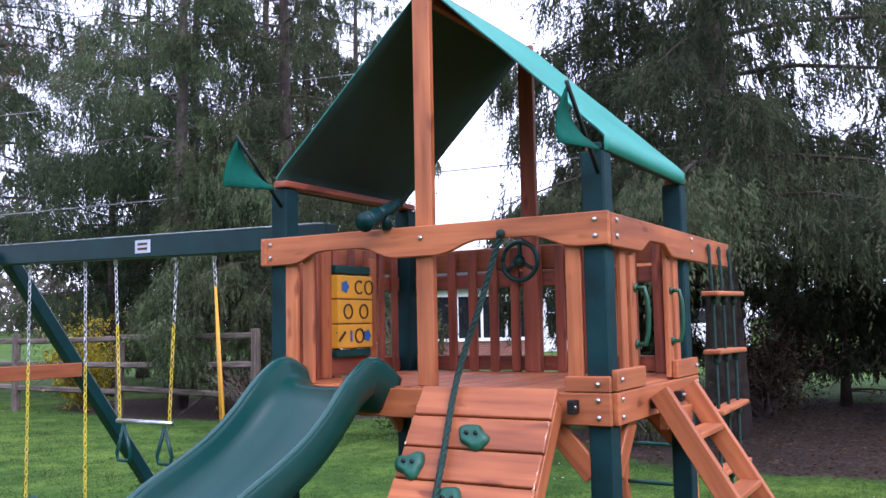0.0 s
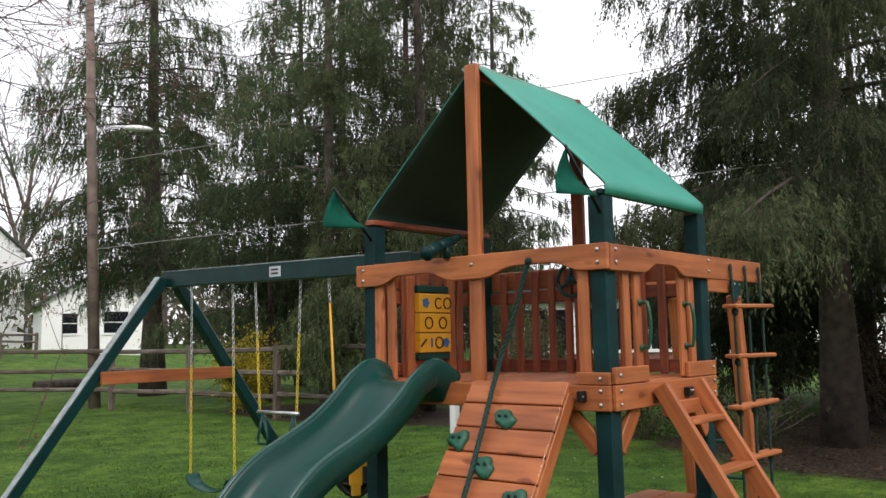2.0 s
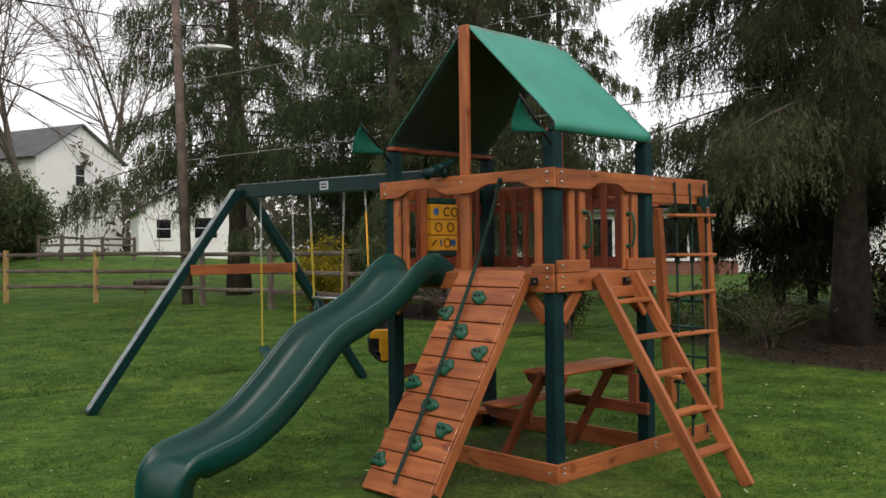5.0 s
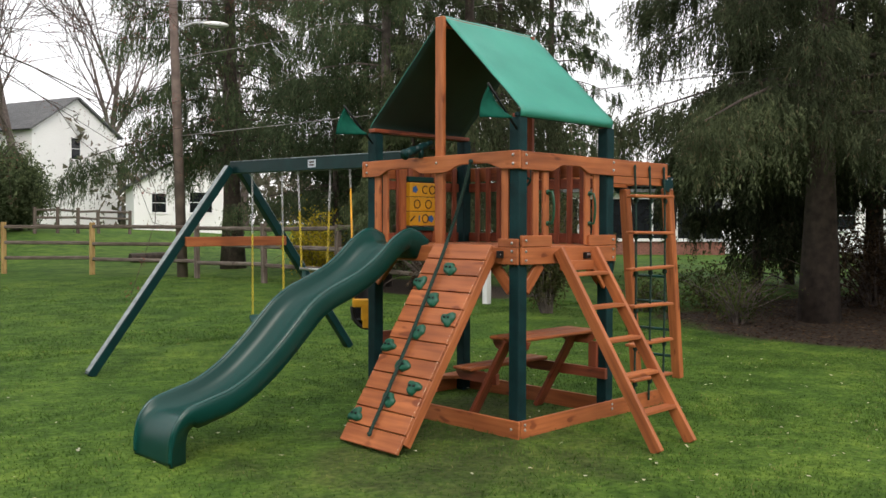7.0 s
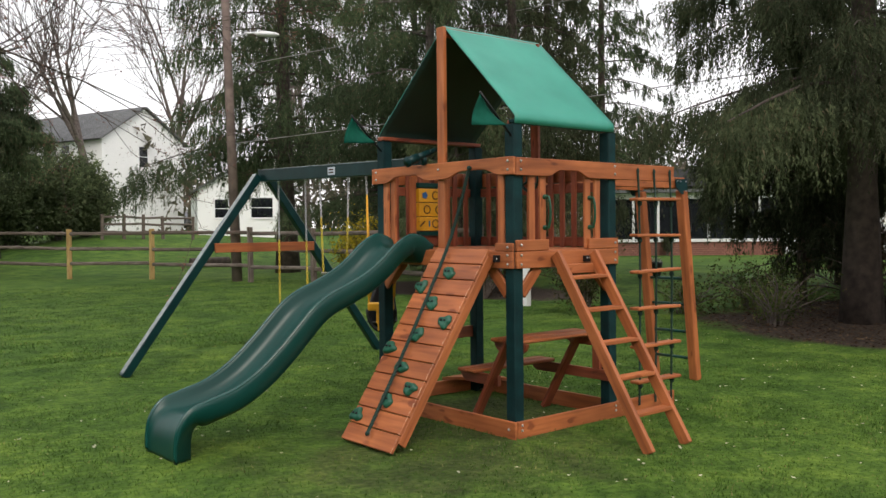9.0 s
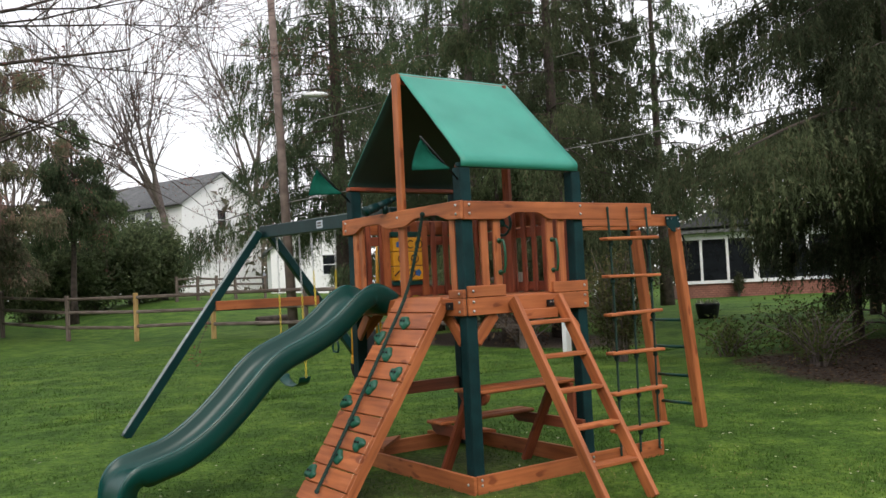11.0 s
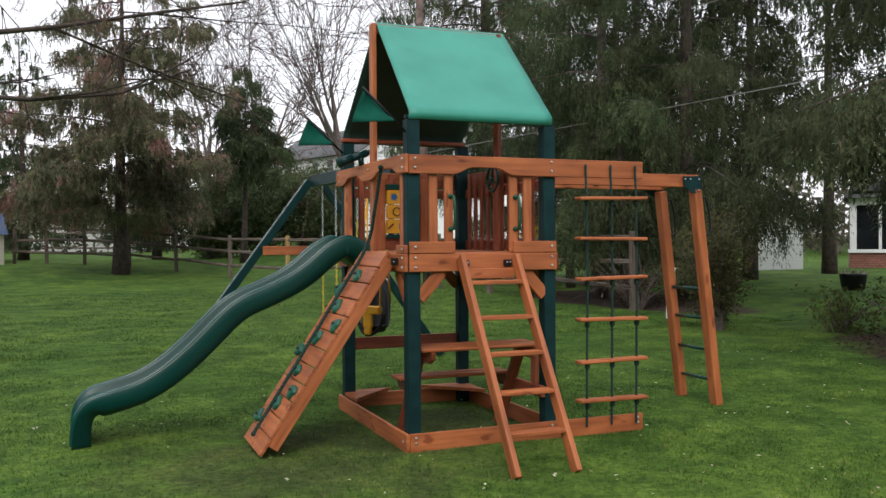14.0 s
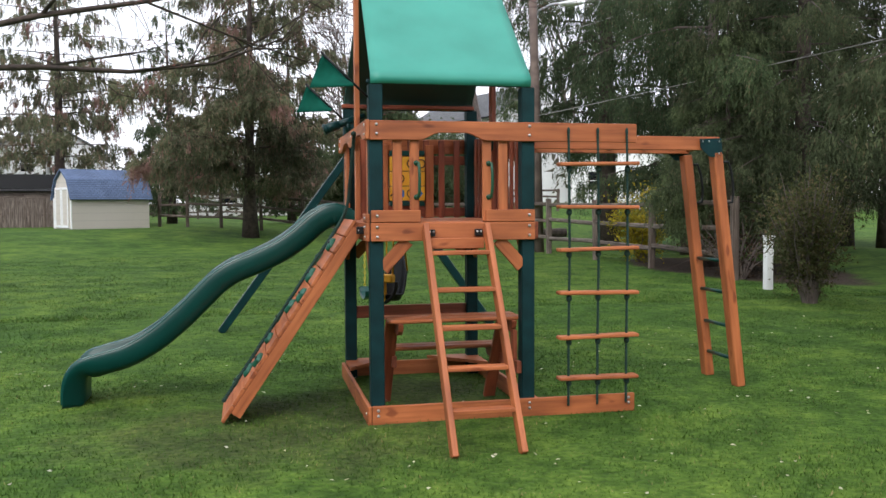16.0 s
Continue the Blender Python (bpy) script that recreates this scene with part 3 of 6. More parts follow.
    for z in (1.268, 1.205):
        for x in (0.048, W - 0.045):
            bolt(tower, (x, face_y, z), (0, -1, 0))
        bolt(tower, (face_x, 0.06, z), (-1, 0, 0))
    bolt(tower, (face_x, 0.06, 1.325), (-1, 0, 0))
    for x in (0.048, W - 0.045):
        bolt(tower, (x, face_y, 1.34), (0, -1, 0))


tower_parts()


def build_canopy():
    th = empty("canopy", (W / 2, 0.81, 2.2), "green vinyl tarp roof with dark underside over the tower", "canopy")
    nx, ny = 16, 44
    MID = 0.81

    def sheet(name, drop, mat, label, shrink):
        verts, faces = [], []
        for j in range(ny + 1):
            v = j / ny * 2 - 1
            w = abs(v)
            for i in range(nx + 1):
                u = i / nx
                if w <= 0.95:
                    y = MID + math.copysign(0.795 * w / 0.95, v)
                    z = 3.0 - 0.755 * w / 0.95
                    z -= 0.014 * math.sin(math.pi * w / 0.95) * math.sin(math.pi * u)
                    z += 0.004 * noise.noise((u * 5, v * 6, 0.4))
                else:
                    k = (w - 0.95) / 0.05
                    y = MID + math.copysign(0.795 - 0.004 * k, v)
                    z = 2.245 - 0.058 * k
                x = 0.012 + 0.035 * (1 - w) + u * (1.072 - 0.03 * (1 - w))
                verts.append((x, MID + (y - MID) * (1 - shrink), z - drop))
        n = nx + 1
        for j in range(ny):
            for i in range(nx):
                a = j * n + i
                faces.append((a, a + 1, a + n + 1, a + n))
        ob = part(name, soup(name, verts, faces, mat, True), mat, th, label)
        mod = ob.modifiers.new("thickness", "SOLIDIFY")
        mod.thickness, mod.offset = 0.003, 0.0

    sheet("top_sheet", 0.0, CANOPY, "green vinyl outer face", 0.0)
    # a second, darker sheet just below the outer one
    sheet("under_sheet", 0.006, UNDERSIDE, "dark green inner face", 0.004)


build_canopy()


def build_flag(y):
    staff = empty("flag", (0.0, y, 2.1), "small green plastic pennant flag on a slanted stick", "flag", "flags on the tower")
    tube("stick", [(0.0, y - 0.004, 2.1), (-0.295, y - 0.012, 2.375)], 0.008, BLACK, staff, 8)
    verts, faces = [], []
    cols, rows = 9, 7
    for i in range(cols):
        u = i / (cols - 1)
        top = Vector((-0.285, y - 0.012, 2.365)).lerp(Vector((-0.095, y - 0.012, 2.188)), u)
        for j in range(rows):
            w = j / (rows - 1)
            drop = 0.215 * (1 - 0.86 * u)
            verts.append((top.x - 0.085 * w * (1 - u), top.y + 0.03 * math.sin(2.6 * w + 3 * u) - 0.012 * w, top.z - drop * w))
    for i in range(cols - 1):
        for j in range(rows - 1):
            a = i * rows + j
            faces.append((a, a + 1, a + rows + 1, a + rows))
    ob = part("pennant", soup("pennant", verts, faces, FLAG_GREEN, True), FLAG_GREEN, staff)
    mod = ob.modifiers.new("thickness", "SOLIDIFY")
    mod.thickness = 0.004


for flag_y in (0.045, L - 0.06):
    build_flag(flag_y)


def d_handle(name, a, b, out, parent, mat=HOLD_GREEN, r=0.011, depth=0.06):
    a, b, out = Vector(a), Vector(b), Vector(out).normalized()
    pts = [a, a + out * depth * 0.75]
    for k in range(1, 8):
        u = k / 8
        pts.append(a.lerp(b, 0.06 + 0.88 * u) + out * (depth * (0.86 + 0.18 * math.sin(math.pi * u))))
    pts += [b + out * depth * 0.75, b]
    return tube(name, pts, r, mat, parent, 8)


def build_grips():
    for x in (0.298, 0.783):
        g = empty("grab_handle", (x, 0.02, 1.45), "curved green plastic grab handle screwed to an upright", "handle", "grab handles of the tower")
        d_handle("grip", (x + 0.01, 0.018, 1.46), (x + 0.01, 0.018, 1.68), (0.3, -1, 0), g, GRIP_GREEN, 0.01, 0.045)
        for z in (1.46, 1.68):
            tube("foot", [(x + 0.01, 0.022, z), (x + 0.01, 0.012, z)], 0.018, GRIP_GREEN, g, 10)


build_grips()


def build_wheel():
    c = Vector((W - 0.09, 0.86, 1.865))
    th = empty("steering_wheel", c, "dark green plastic toy steering wheel on the rail", "steering wheel")
    pts = [c + Vector((0, 0.098 * math.cos(a), 0.098 * math.sin(a))) for a in np.linspace(0, 2 * math.pi, 25)]
    tube("rim", pts, 0.013, SLIDE_GREEN, th, 8)
    for k in range(3):
        a = math.pi / 2 + k * 2 * math.pi / 3
        tube("spoke", [c, c + Vector((0, 0.1 * math.cos(a), 0.1 * math.sin(a)))], 0.011, SLIDE_GREEN, th, 6)
    tube("hub", [c + Vector((-0.02, 0, 0)), c + Vector((0.06, 0, 0))], 0.03, SLIDE_GREEN, th, 12)


build_wheel()


def build_telescope():
    th = empty("telescope", (-0.02, 0.95, 1.955), "dark green plastic toy telescope on the rail", "telescope")
    a, b = Vector((-0.20, 0.955, 1.965)), Vector((0.10, 0.985, 2.075))
    tube("barrel", [a, a.lerp(b, 0.34)], 0.035, SWING_GREEN, th, 16)
    tube("tube", [a.lerp(b, 0.3), a.lerp(b, 0.75)], 0.027, SWING_GREEN, th, 16)
    tube("eyepiece", [a.lerp(b, 0.72), b], 0.02, SWING_GREEN, th, 12)
    tube("lens_ring", [a - (b - a) * 0.02, a + (b - a) * 0.03], 0.04, SWING_GREEN, th, 16)
    tube("mount", [(-0.02, 0.97, 1.95), (-0.03, 0.97, 2.02)], 0.022, SWING_GREEN, th, 10)


build_telescope()


def ring_mesh(r, w, thick, mat, gap=0.0):
    v, f = [], []
    n = 20
    span = 2 * math.pi - gap
    for k in range(n + 1):
        a = gap / 2 + span * k / n
        for rr in (r - w, r):
            for y in (0, -thick):
                v.append((rr * math.cos(a), y, rr * math.sin(a)))
    for k in range(n):
        a = 4 * k
        f += [(a + 1, a + 3, a + 7, a + 5), (a, a + 1, a + 5, a + 4), (a + 2, a + 6, a + 7, a + 3)]
    return soup("ring", v, f, mat)


def build_panel():
    """The game panel: three rows of three turning yellow blocks in a wooden frame."""
    x0, x1, z0, z1, y = 0.375, 0.665, 1.44, 1.805, L - 0.07
    th = empty("tic_tac_toe_panel", ((x0 + x1) / 2, y, z0), "yellow tic tac toe panel with dark rings and blue marks", "game panel")
    for x in (x0 - 0.045, x1 + 0.045):
        board("frame_post", (x, y + 0.02, DECK + 0.002), (x, y + 0.02, 1.9), 0.07, 0.035, WOOD, th, (1, 0, 0))
    board("top_bar", (x0, y + 0.01, z1 + 0.026), (x1, y + 0.01, z1 + 0.026), 0.042, 0.05, SLIDE_GREEN, th)
    board("bottom_bar", (x0, y + 0.01, z0 - 0.024), (x1, y + 0.01, z0 - 0.024), 0.036, 0.05, SLIDE_GREEN, th)
    board("lower_board", (x0 - 0.01, y + 0.025, 1.36), (x1 + 0.01, y + 0.025, 1.36), 0.1, 0.02, WOOD_SHADED, th)
    # each row turns on its rod; the marks sit where the rows have been left
    rows = ((("blue", 0.2), ("c", 0.6), ("o", 0.885)), (("o", 0.28), ("o", 0.73)), (("x", 0.085), ("bar", 0.37), ("o", 0.6), ("blue", 0.83)))
    ch = (z1 - z0) / 3
    rings = {"o": ring_mesh(0.038, 0.0085, 0.004, DARK_MARK), "c": ring_mesh(0.036, 0.0085, 0.004, DARK_MARK, 1.6)}
    for j, marks in enumerate(rows):
        cz = z1 - ch * (j + 0.5)
        blk = part("block", box_mesh(x1 - x0, 0.05, ch - 0.006, YELLOW, 0.008, 2), YELLOW, th, "", Matrix.Translation(((x0 + x1) / 2, y, cz)))
        for k, u in marks:
            at = Matrix.Translation((x0 + (x1 - x0) * u, y - 0.026, cz))
            if k in rings:
                part("ring", rings[k], DARK_MARK, blk, "", at)
            elif k == "blue":
                flat_part("mark", [(0.028 * math.cos(a) * (1 + 0.16 * math.cos(5 * a)), 0.028 * math.sin(a) * (1 + 0.16 * math.cos(5 * a))) for a in np.linspace(0, 2 * math.pi, 20, endpoint=False)],
                          0.005, BLUE, blk, at, "blue mark", 0)
            elif k == "bar":
                part("mark", box_mesh(0.014, 0.005, 0.055, BLUE, 0), BLUE, blk, "blue mark", at)
            else:
                for a in (40, -40):
                    part("stroke", box_mesh(0.066, 0.005, 0.011, DARK_MARK, 0), DARK_MARK, blk, "", at @ pose(0, 0.0002 * a, 0, 0, a, 0))


build_panel()


# ---- sandbox boards, corner seats and picnic table ----
def build_sandbox():
    th = empty("sandbox_frame", (W / 2, L / 2, 0), "low cedar sandbox frame round the tower's foot", "sandbox")
    board("side_board", (0.006, FRONT, 0.045), (1.825, FRONT, 0.045), 0.125, 0.025, WOOD, th)
    board("side_board", (SIDE, -0.003, 0.045), (SIDE, L + 0.03, 0.045), 0.125, 0.025, WOOD, th)
    board("side_board", (0.004, L + 0.014, 0.045), (W + 0.04, L + 0.014, 0.045), 0.125, 0.026, WOOD, th)
    board("side_board", (W + 0.014, 0.022, 0.045), (W + 0.014, L, 0.045), 0.125, 0.026, WOOD, th)
    for cx, cy, sx, sy in ((0.0, L, 1, -1), (W, L, -1, -1)):
        tri = [(0.09, 0), (0.42, 0), (0.36, 0.05), (0.05, 0.36), (0, 0.42), (0, 0.09)]
        out = [(cx + sx * a, cy + sy * b) for a, b in tri]
        bm = bmesh.new()
        low = [bm.verts.new((x, y, 0.116)) for x, y in out]
        top = [bm.verts.new((x, y, 0.142)) for x, y in out]
        bm.faces.new(low)
        bm.faces.new(top)
        for k in range(len(out)):
            q = (k + 1) % len(out)
            bm.faces.new((low[k], low[q], top[q], top[k]))
        bmesh.ops.recalc_face_normals(bm, faces=bm.faces[:])
        part("corner_seat", bm, WOOD, th)
    for x in (0.045, W - 0.045, 1.78):
        bolt(th, (x, -0.006, 0.045), (0, -1, 0))
        bolt(th, (x, -0.006, 0.08), (0, -1, 0))
    bolt(th, (-0.023, 0.06, 0.05), (-1, 0, 0))


build_sandbox()


def build_table():
    th = empty("picnic_table", (0.6, 0.4, 0), "small cedar picnic table with a bench under the deck", "picnic table")
    for y in (0.19, 0.345):
        board("tabletop_board", (0.14, y, 0.635), (1.06, y, 0.635), 0.026, 0.148, WOOD, th, bev=0.008)
    for y in (0.645, 0.745):
        board("seat_board", (0.14, y, 0.375), (1.04, y, 0.375), 0.026, 0.094, WOOD, th, bev=0.008)
    for x, inner, stub in ((0.18, 0.4, 0), (0.96, 0.0, 0.12)):
        board("leg", (x, 0.27, 0.62), (x, 0.64, 0.0), 0.085, 0.034, WOOD_SHADED, th, (1, 0, 0))
        if stub:
            board("leg_stub", (x + 0.035, stub, 0.56), (x + 0.035, stub, 0.36), 0.075, 0.03, WOOD_SHADED, th, (0, 1, 0))
        for nm, ya, yb, zt in (("top_bearer", 0.1, 0.44, 0.62), ("seat_bearer", inner, 0.82, 0.36)):
            d = 0.08
            out = [(ya, 0), (yb, 0), (yb - 0.006, -0.03), (yb - 0.03, -0.06), (yb - 0.07, -d), (ya + (0.07 if nm[0] == "t" else 0.0), -d), (ya + (0.02 if nm[0] == "t" else 0.0), -0.05)]
            flat_part(nm, out, 0.034, WOOD_SHADED, th, pose(x + 0.036, 0, zt, 0, 0, 90))


build_table()


# ---- slide ----
def spline(points, n):
    pts = [np.array(p, float) for p in points]
    pts = [2 * pts[0] - pts[1]] + pts + [2 * pts[-1] - pts[-2]]
    out = []
    for i in range(1, len(pts) - 2):
        p0, p1, p2, p3 = pts[i - 1:i + 3]
        for k in range(n):
            t = k / n
            out.append(0.5 * (2 * p1 + (p2 - p0) * t + (2 * p0 - 5 * p1 + 4 * p2 - p3) * t * t + (3 * p1 - p0 - 3 * p2 + p3) * t ** 3))
    out.append(pts[-2])
    return out


def build_slide():
    th = empty("wave_slide", (-1.1, 1.21, 0), "dark green plastic wave slide with raised rims", "slide")
    # height of the rim along the run, and the depth of the trough there
    run = [(0.06, 1.33, 0.5), (-0.05, 1.40, 0.85), (-0.16, 1.42, 1), (-0.3, 1.35, 1), (-0.45, 1.225, 1), (-0.58, 1.14, 1), (-0.73, 1.07, 1), (-0.9, 1.0, 1), (-1.03, 0.915, 1),
           (-1.15, 0.8, 1), (-1.28, 0.672, 1), (-1.46, 0.522, 1), (-1.64, 0.42, 0.95), (-1.82, 0.368, 0.85), (-1.95, 0.325, 0.6), (-2.025, 0.24, 0.32), (-2.055, 0.13, 0.14), (-2.06, -0.01, 0.06)]
    pts = spline(run, 6)
    half = 0.242
    sec = [(-half + 0.05, -0.165), (-half + 0.004, -0.14), (-half - 0.006, -0.08), (-half - 0.006, -0.02), (-half + 0.002, -0.004), (-half + 0.012, 0.0), (-half + 0.024, -0.005), (-half + 0.032, -0.025), (-half + 0.04, -0.065),
           (-half + 0.058, -0.1), (-half + 0.095, -0.122), (-0.06, -0.13), (0.06, -0.13)]
    sec = sec + [(-a, b) for a, b in reversed(sec[:11])]
    n = len(sec)
    verts, faces = [], []
    for i, p in enumerate(pts):
        t = pts[min(i + 1, len(pts) - 1)] - pts[max(i - 1, 0)]
        t = np.array([t[0], t[1]]) / math.hypot(t[0], t[1])
        nrm = np.array([t[1], -t[0]])
        steep = smooth_step((-1.85 - p[0]) / 0.2)
        for k, (a, b) in enumerate(sec):
            outer = k in (0, n - 1)
            d = b * (p[2] if not outer else 1.0)
            if outer:
                d = b * (1 - 0.25 * steep)
            verts.append((p[0] + nrm[0] * d, 1.205 + a, max(-0.01, p[1] + nrm[1] * d)))
    for i in range(len(pts) - 1):
        for k in range(n):
            q = (k + 1) % n
            faces.append((i * n + k, i * n + q, (i + 1) * n + q, (i + 1) * n + k))
    faces.append(tuple(reversed(range(n))))
    faces.append(tuple((len(pts) - 1) * n + k for k in range(n)))
    part("trough", soup("trough", verts, faces, SLIDE_GREEN, True), SLIDE_GREEN, th)
    # rolled rims along both edges
    for sgn in (-1, 1):
        line = [(p[0], 1.205 + sgn * (half - 0.012), max(0.012, p[1] - 0.009)) for p in pts]
        tube("rim", line, 0.0135, SLIDE_RIM, th, 8, "rolled rim")


build_slide()


# ---- climbing wall ----
def build_climbing_wall():
    th = empty("climbing_wall", (-0.55, 0.47, 0), "slanted cedar plank climbing wall with green holds", "climbing wall")
    foot, top = Vector((-0.965, 0, 0.0)), Vector((-0.085, 0, 1.308))
    run = top - foot
    length = run.length
    along = run.normalized()
    out = Vector((-along.z, 0, along.x))
    y0, y1 = 0.192, 0.768
    n = 12
    step = (length - 0.01) / n
    for k in range(n):
        c = foot + along * (0.02 + step * (k + 0.5)) - out * 0.012
        m = Matrix((Vector((0, 1, 0)), -along, out)).transposed().to_4x4()
        if m.to_3x3().determinant() < 0:
            m = Matrix((Vector((0, 1, 0)), along, out)).transposed().to_4x4()
        m.translation = (c.x, (y0 + y1) / 2, c.z)
        part("plank", box_mesh(y1 - y0 - 0.004 * (k % 2), step - 0.007, 0.024, WOOD, 0.004), WOOD, th, "", m)
    for y in (y0 + 0.02, y1 - 0.02):
        a, b = foot + along * 0.1 - out * 0.06, top - along * 0.03 - out * 0.06
        board("side_beam", (a.x, y, max(a.z, 0.02)), (b.x, y, b.z), 0.07, 0.036, WOOD, th)
    rng = random.Random(3)
    holds = [(0.478, 1.352), (0.708, 1.225), (0.5, 1.1), (0.275, 0.964), (0.493, 0.843), (0.716, 0.715), (0.493, 0.587), (0.3, 0.45), (0.475, 0.338), (0.714, 0.188)]
    for i, (y, s) in enumerate(holds):
        bm = bmesh.new()
        bmesh.ops.create_icosphere(bm, subdivisions=3, radius=1)
        turn = rng.uniform(0, 6.28)
        lobes = 3 if i % 2 else 2
        for v in bm.verts:
            a = math.atan2(v.co.y, v.co.x)
            r = 1 + 0.2 * math.cos(lobes * a + turn) + 0.08 * math.cos(5 * a)
            dish = 0.45 * max(0, 1 - (v.co.x ** 2 + v.co.y ** 2) * 2.2) if v.co.z > 0 else 0
            v.co = Vector((v.co.x * r * 0.062, v.co.y * r * 0.05, max(v.co.z, -0.05) * 0.038 * (1 - dish)))
        p = foot + along * (s + 0.02)
        m = Matrix((Vector((0, 1, 0)), along, Vector((0, 1, 0)).cross(along))).transposed().to_4x4()
        if m.col[2].xyz.dot(out) < 0:
            m = Matrix((Vector((0, -1, 0)), along, out)).transposed().to_4x4()
        m.translation = (p.x, y, p.z)
        h = part("hold", bm, HOLD_GREEN, th, "green moulded hold", m, True)
        for off in (-0.02, 0.018):
            tube("bolt_hole", [m @ Vector((off, 0.004, 0.012)), m @ Vector((off, 0.004, 0.034))], 0.0075, BLACK, h, 8)
    # pale splinters worn off the plank edges
    g = np.random.default_rng(8)
    cnt = 110
    flakes = np.empty((cnt, 3, 3))
    for k in range(cnt):
        u = g.uniform(0.02, 0.97) * length
        y = y0 if k % 6 else y1
        c = foot + along * u + out * 0.0015
        for q in range(3):
            p = c + along * g.uniform(-0.018, 0.018)
            flakes[k, q] = (p.x, min(y1 - 0.001, max(y0 + 0.001, y + g.uniform(-0.011, 0.011))), p.z)
    tagged(part("worn_edge", soup("worn_edge", flakes.reshape(-1, 3), np.arange(3 * cnt).reshape(-1, 3), RAW_WOOD), RAW_WOOD, th, "pale splintered plank edges"), kind="stuff")
    part("bracket", box_mesh(0.06, 0.03, 0.05, BLACK, 0.004), BLACK, th, "", pose(-0.038, 0.15, 1.245))
    bolt(th, (-0.054, 0.139, 1.245), (-1, 0, 0), 0.008)
    bolt(th, (-0.054, 0.161, 1.245), (-1, 0, 0), 0.008)


build_climbing_wall()


def twisted_rope(name, pts, r, mat, parent=None, turns=40, label=""):
    """Three strands wound round each other."""
    v, f = [], []
    pts = [Vector(p) for p in pts]
    fine = []
    total = sum((pts[i + 1] - pts[i]).length for i in range(len(pts) - 1))
    steps = max(8, int(total / 0.012))
    for i in range(steps + 1):
        d = total * i / steps
        for k in range(len(pts) - 1):
            s = (pts[k + 1] - pts[k]).length
            if d <= s or k == len(pts) - 2:
                fine.append(pts[k].lerp(pts[k + 1], min(1, d / s)))
                break
            d -= s
    for strand in range(3):
        path = []
        for i, p in enumerate(fine):
            t = (fine[min(i + 1, steps)] - fine[max(i - 1, 0)]).normalized()
            s = t.orthogonal().normalized()
            u = t.cross(s)
            a = 2 * math.pi * (strand / 3 + i * 0.012 / (r * 7))
            path.append(p + s * (0.5 * r * math.cos(a)) + u * (0.5 * r * math.sin(a)))
        tube_lists(path, r * 0.62, 5, v, f)
    return part(name, soup(name, v, f, mat, True), mat, parent, label)


def build_climbing_rope():
    th = empty("climbing_rope", (-0.05, 0.39, 1.83), "dark green braided climbing rope tied to the rail", "rope")
    # from the rail to the wall's top edge, then slack down the planks over the holds
    pts = spline([(-0.045, 0.425, 1.9), (-0.062, 0.515, 1.62), (-0.1, 0.6, 1.345), (-0.34, 0.55, 0.985), (-0.62, 0.505, 0.57), (-0.937, 0.47, 0.1)], 5)
    twisted_rope("rope", pts, 0.0125, ROPE_GREEN, th)
    bm = bmesh.new()
    bmesh.ops.create_icosphere(bm, subdivisions=2, radius=0.019)
    part("knot", bm, ROPE_GREEN, th, "", pose(-0.048, 0.425, 1.895), True)
    bm = bmesh.new()
    bmesh.ops.create_icosphere(bm, subdivisions=2, radius=0.017)
    part("knot", bm, ROPE_GREEN, th, "", pose(-0.937, 0.47, 0.1), True)


build_climbing_rope()


# ---- access ladder ----
def build_ladder():
    th = empty("access_ladder", (0.57, -0.5, 0), "slanted cedar ladder with flat rungs up to the deck", "ladder")

    def rail_y(z):
        return -0.052 - 0.8 * (1.27 - z) / 1.27

    for x in (0.352, 0.757):
        board("side_rail", (x, rail_y(1.275), 1.275), (x, rail_y(-0.01), -0.01), 0.036, 0.082, WOOD, th, (1, 0, 0))
    for z in (1.105, 0.883, 0.665, 0.442, 0.22):
        board("rung", (0.37, rail_y(z), z), (0.739, rail_y(z), z), 0.026, 0.085, WOOD, th)
    board("top_board", (0.37, -0.055, 1.16), (0.739, -0.055, 1.16), 0.07, 0.03, WOOD, th)
    for x in (0.396, 0.712):
        part("bracket", box_mesh(0.05, 0.035, 0.045, BLACK, 0.004), BLACK, th, "", pose(x, -0.0235, 1.228))
        bolt(th, (x + 0.012, -0.0415, 1.235), (0, -1, 0), 0.008)
        bolt(th, (x - 0.012, -0.0415, 1.235), (0, -1, 0), 0.008)


build_ladder()


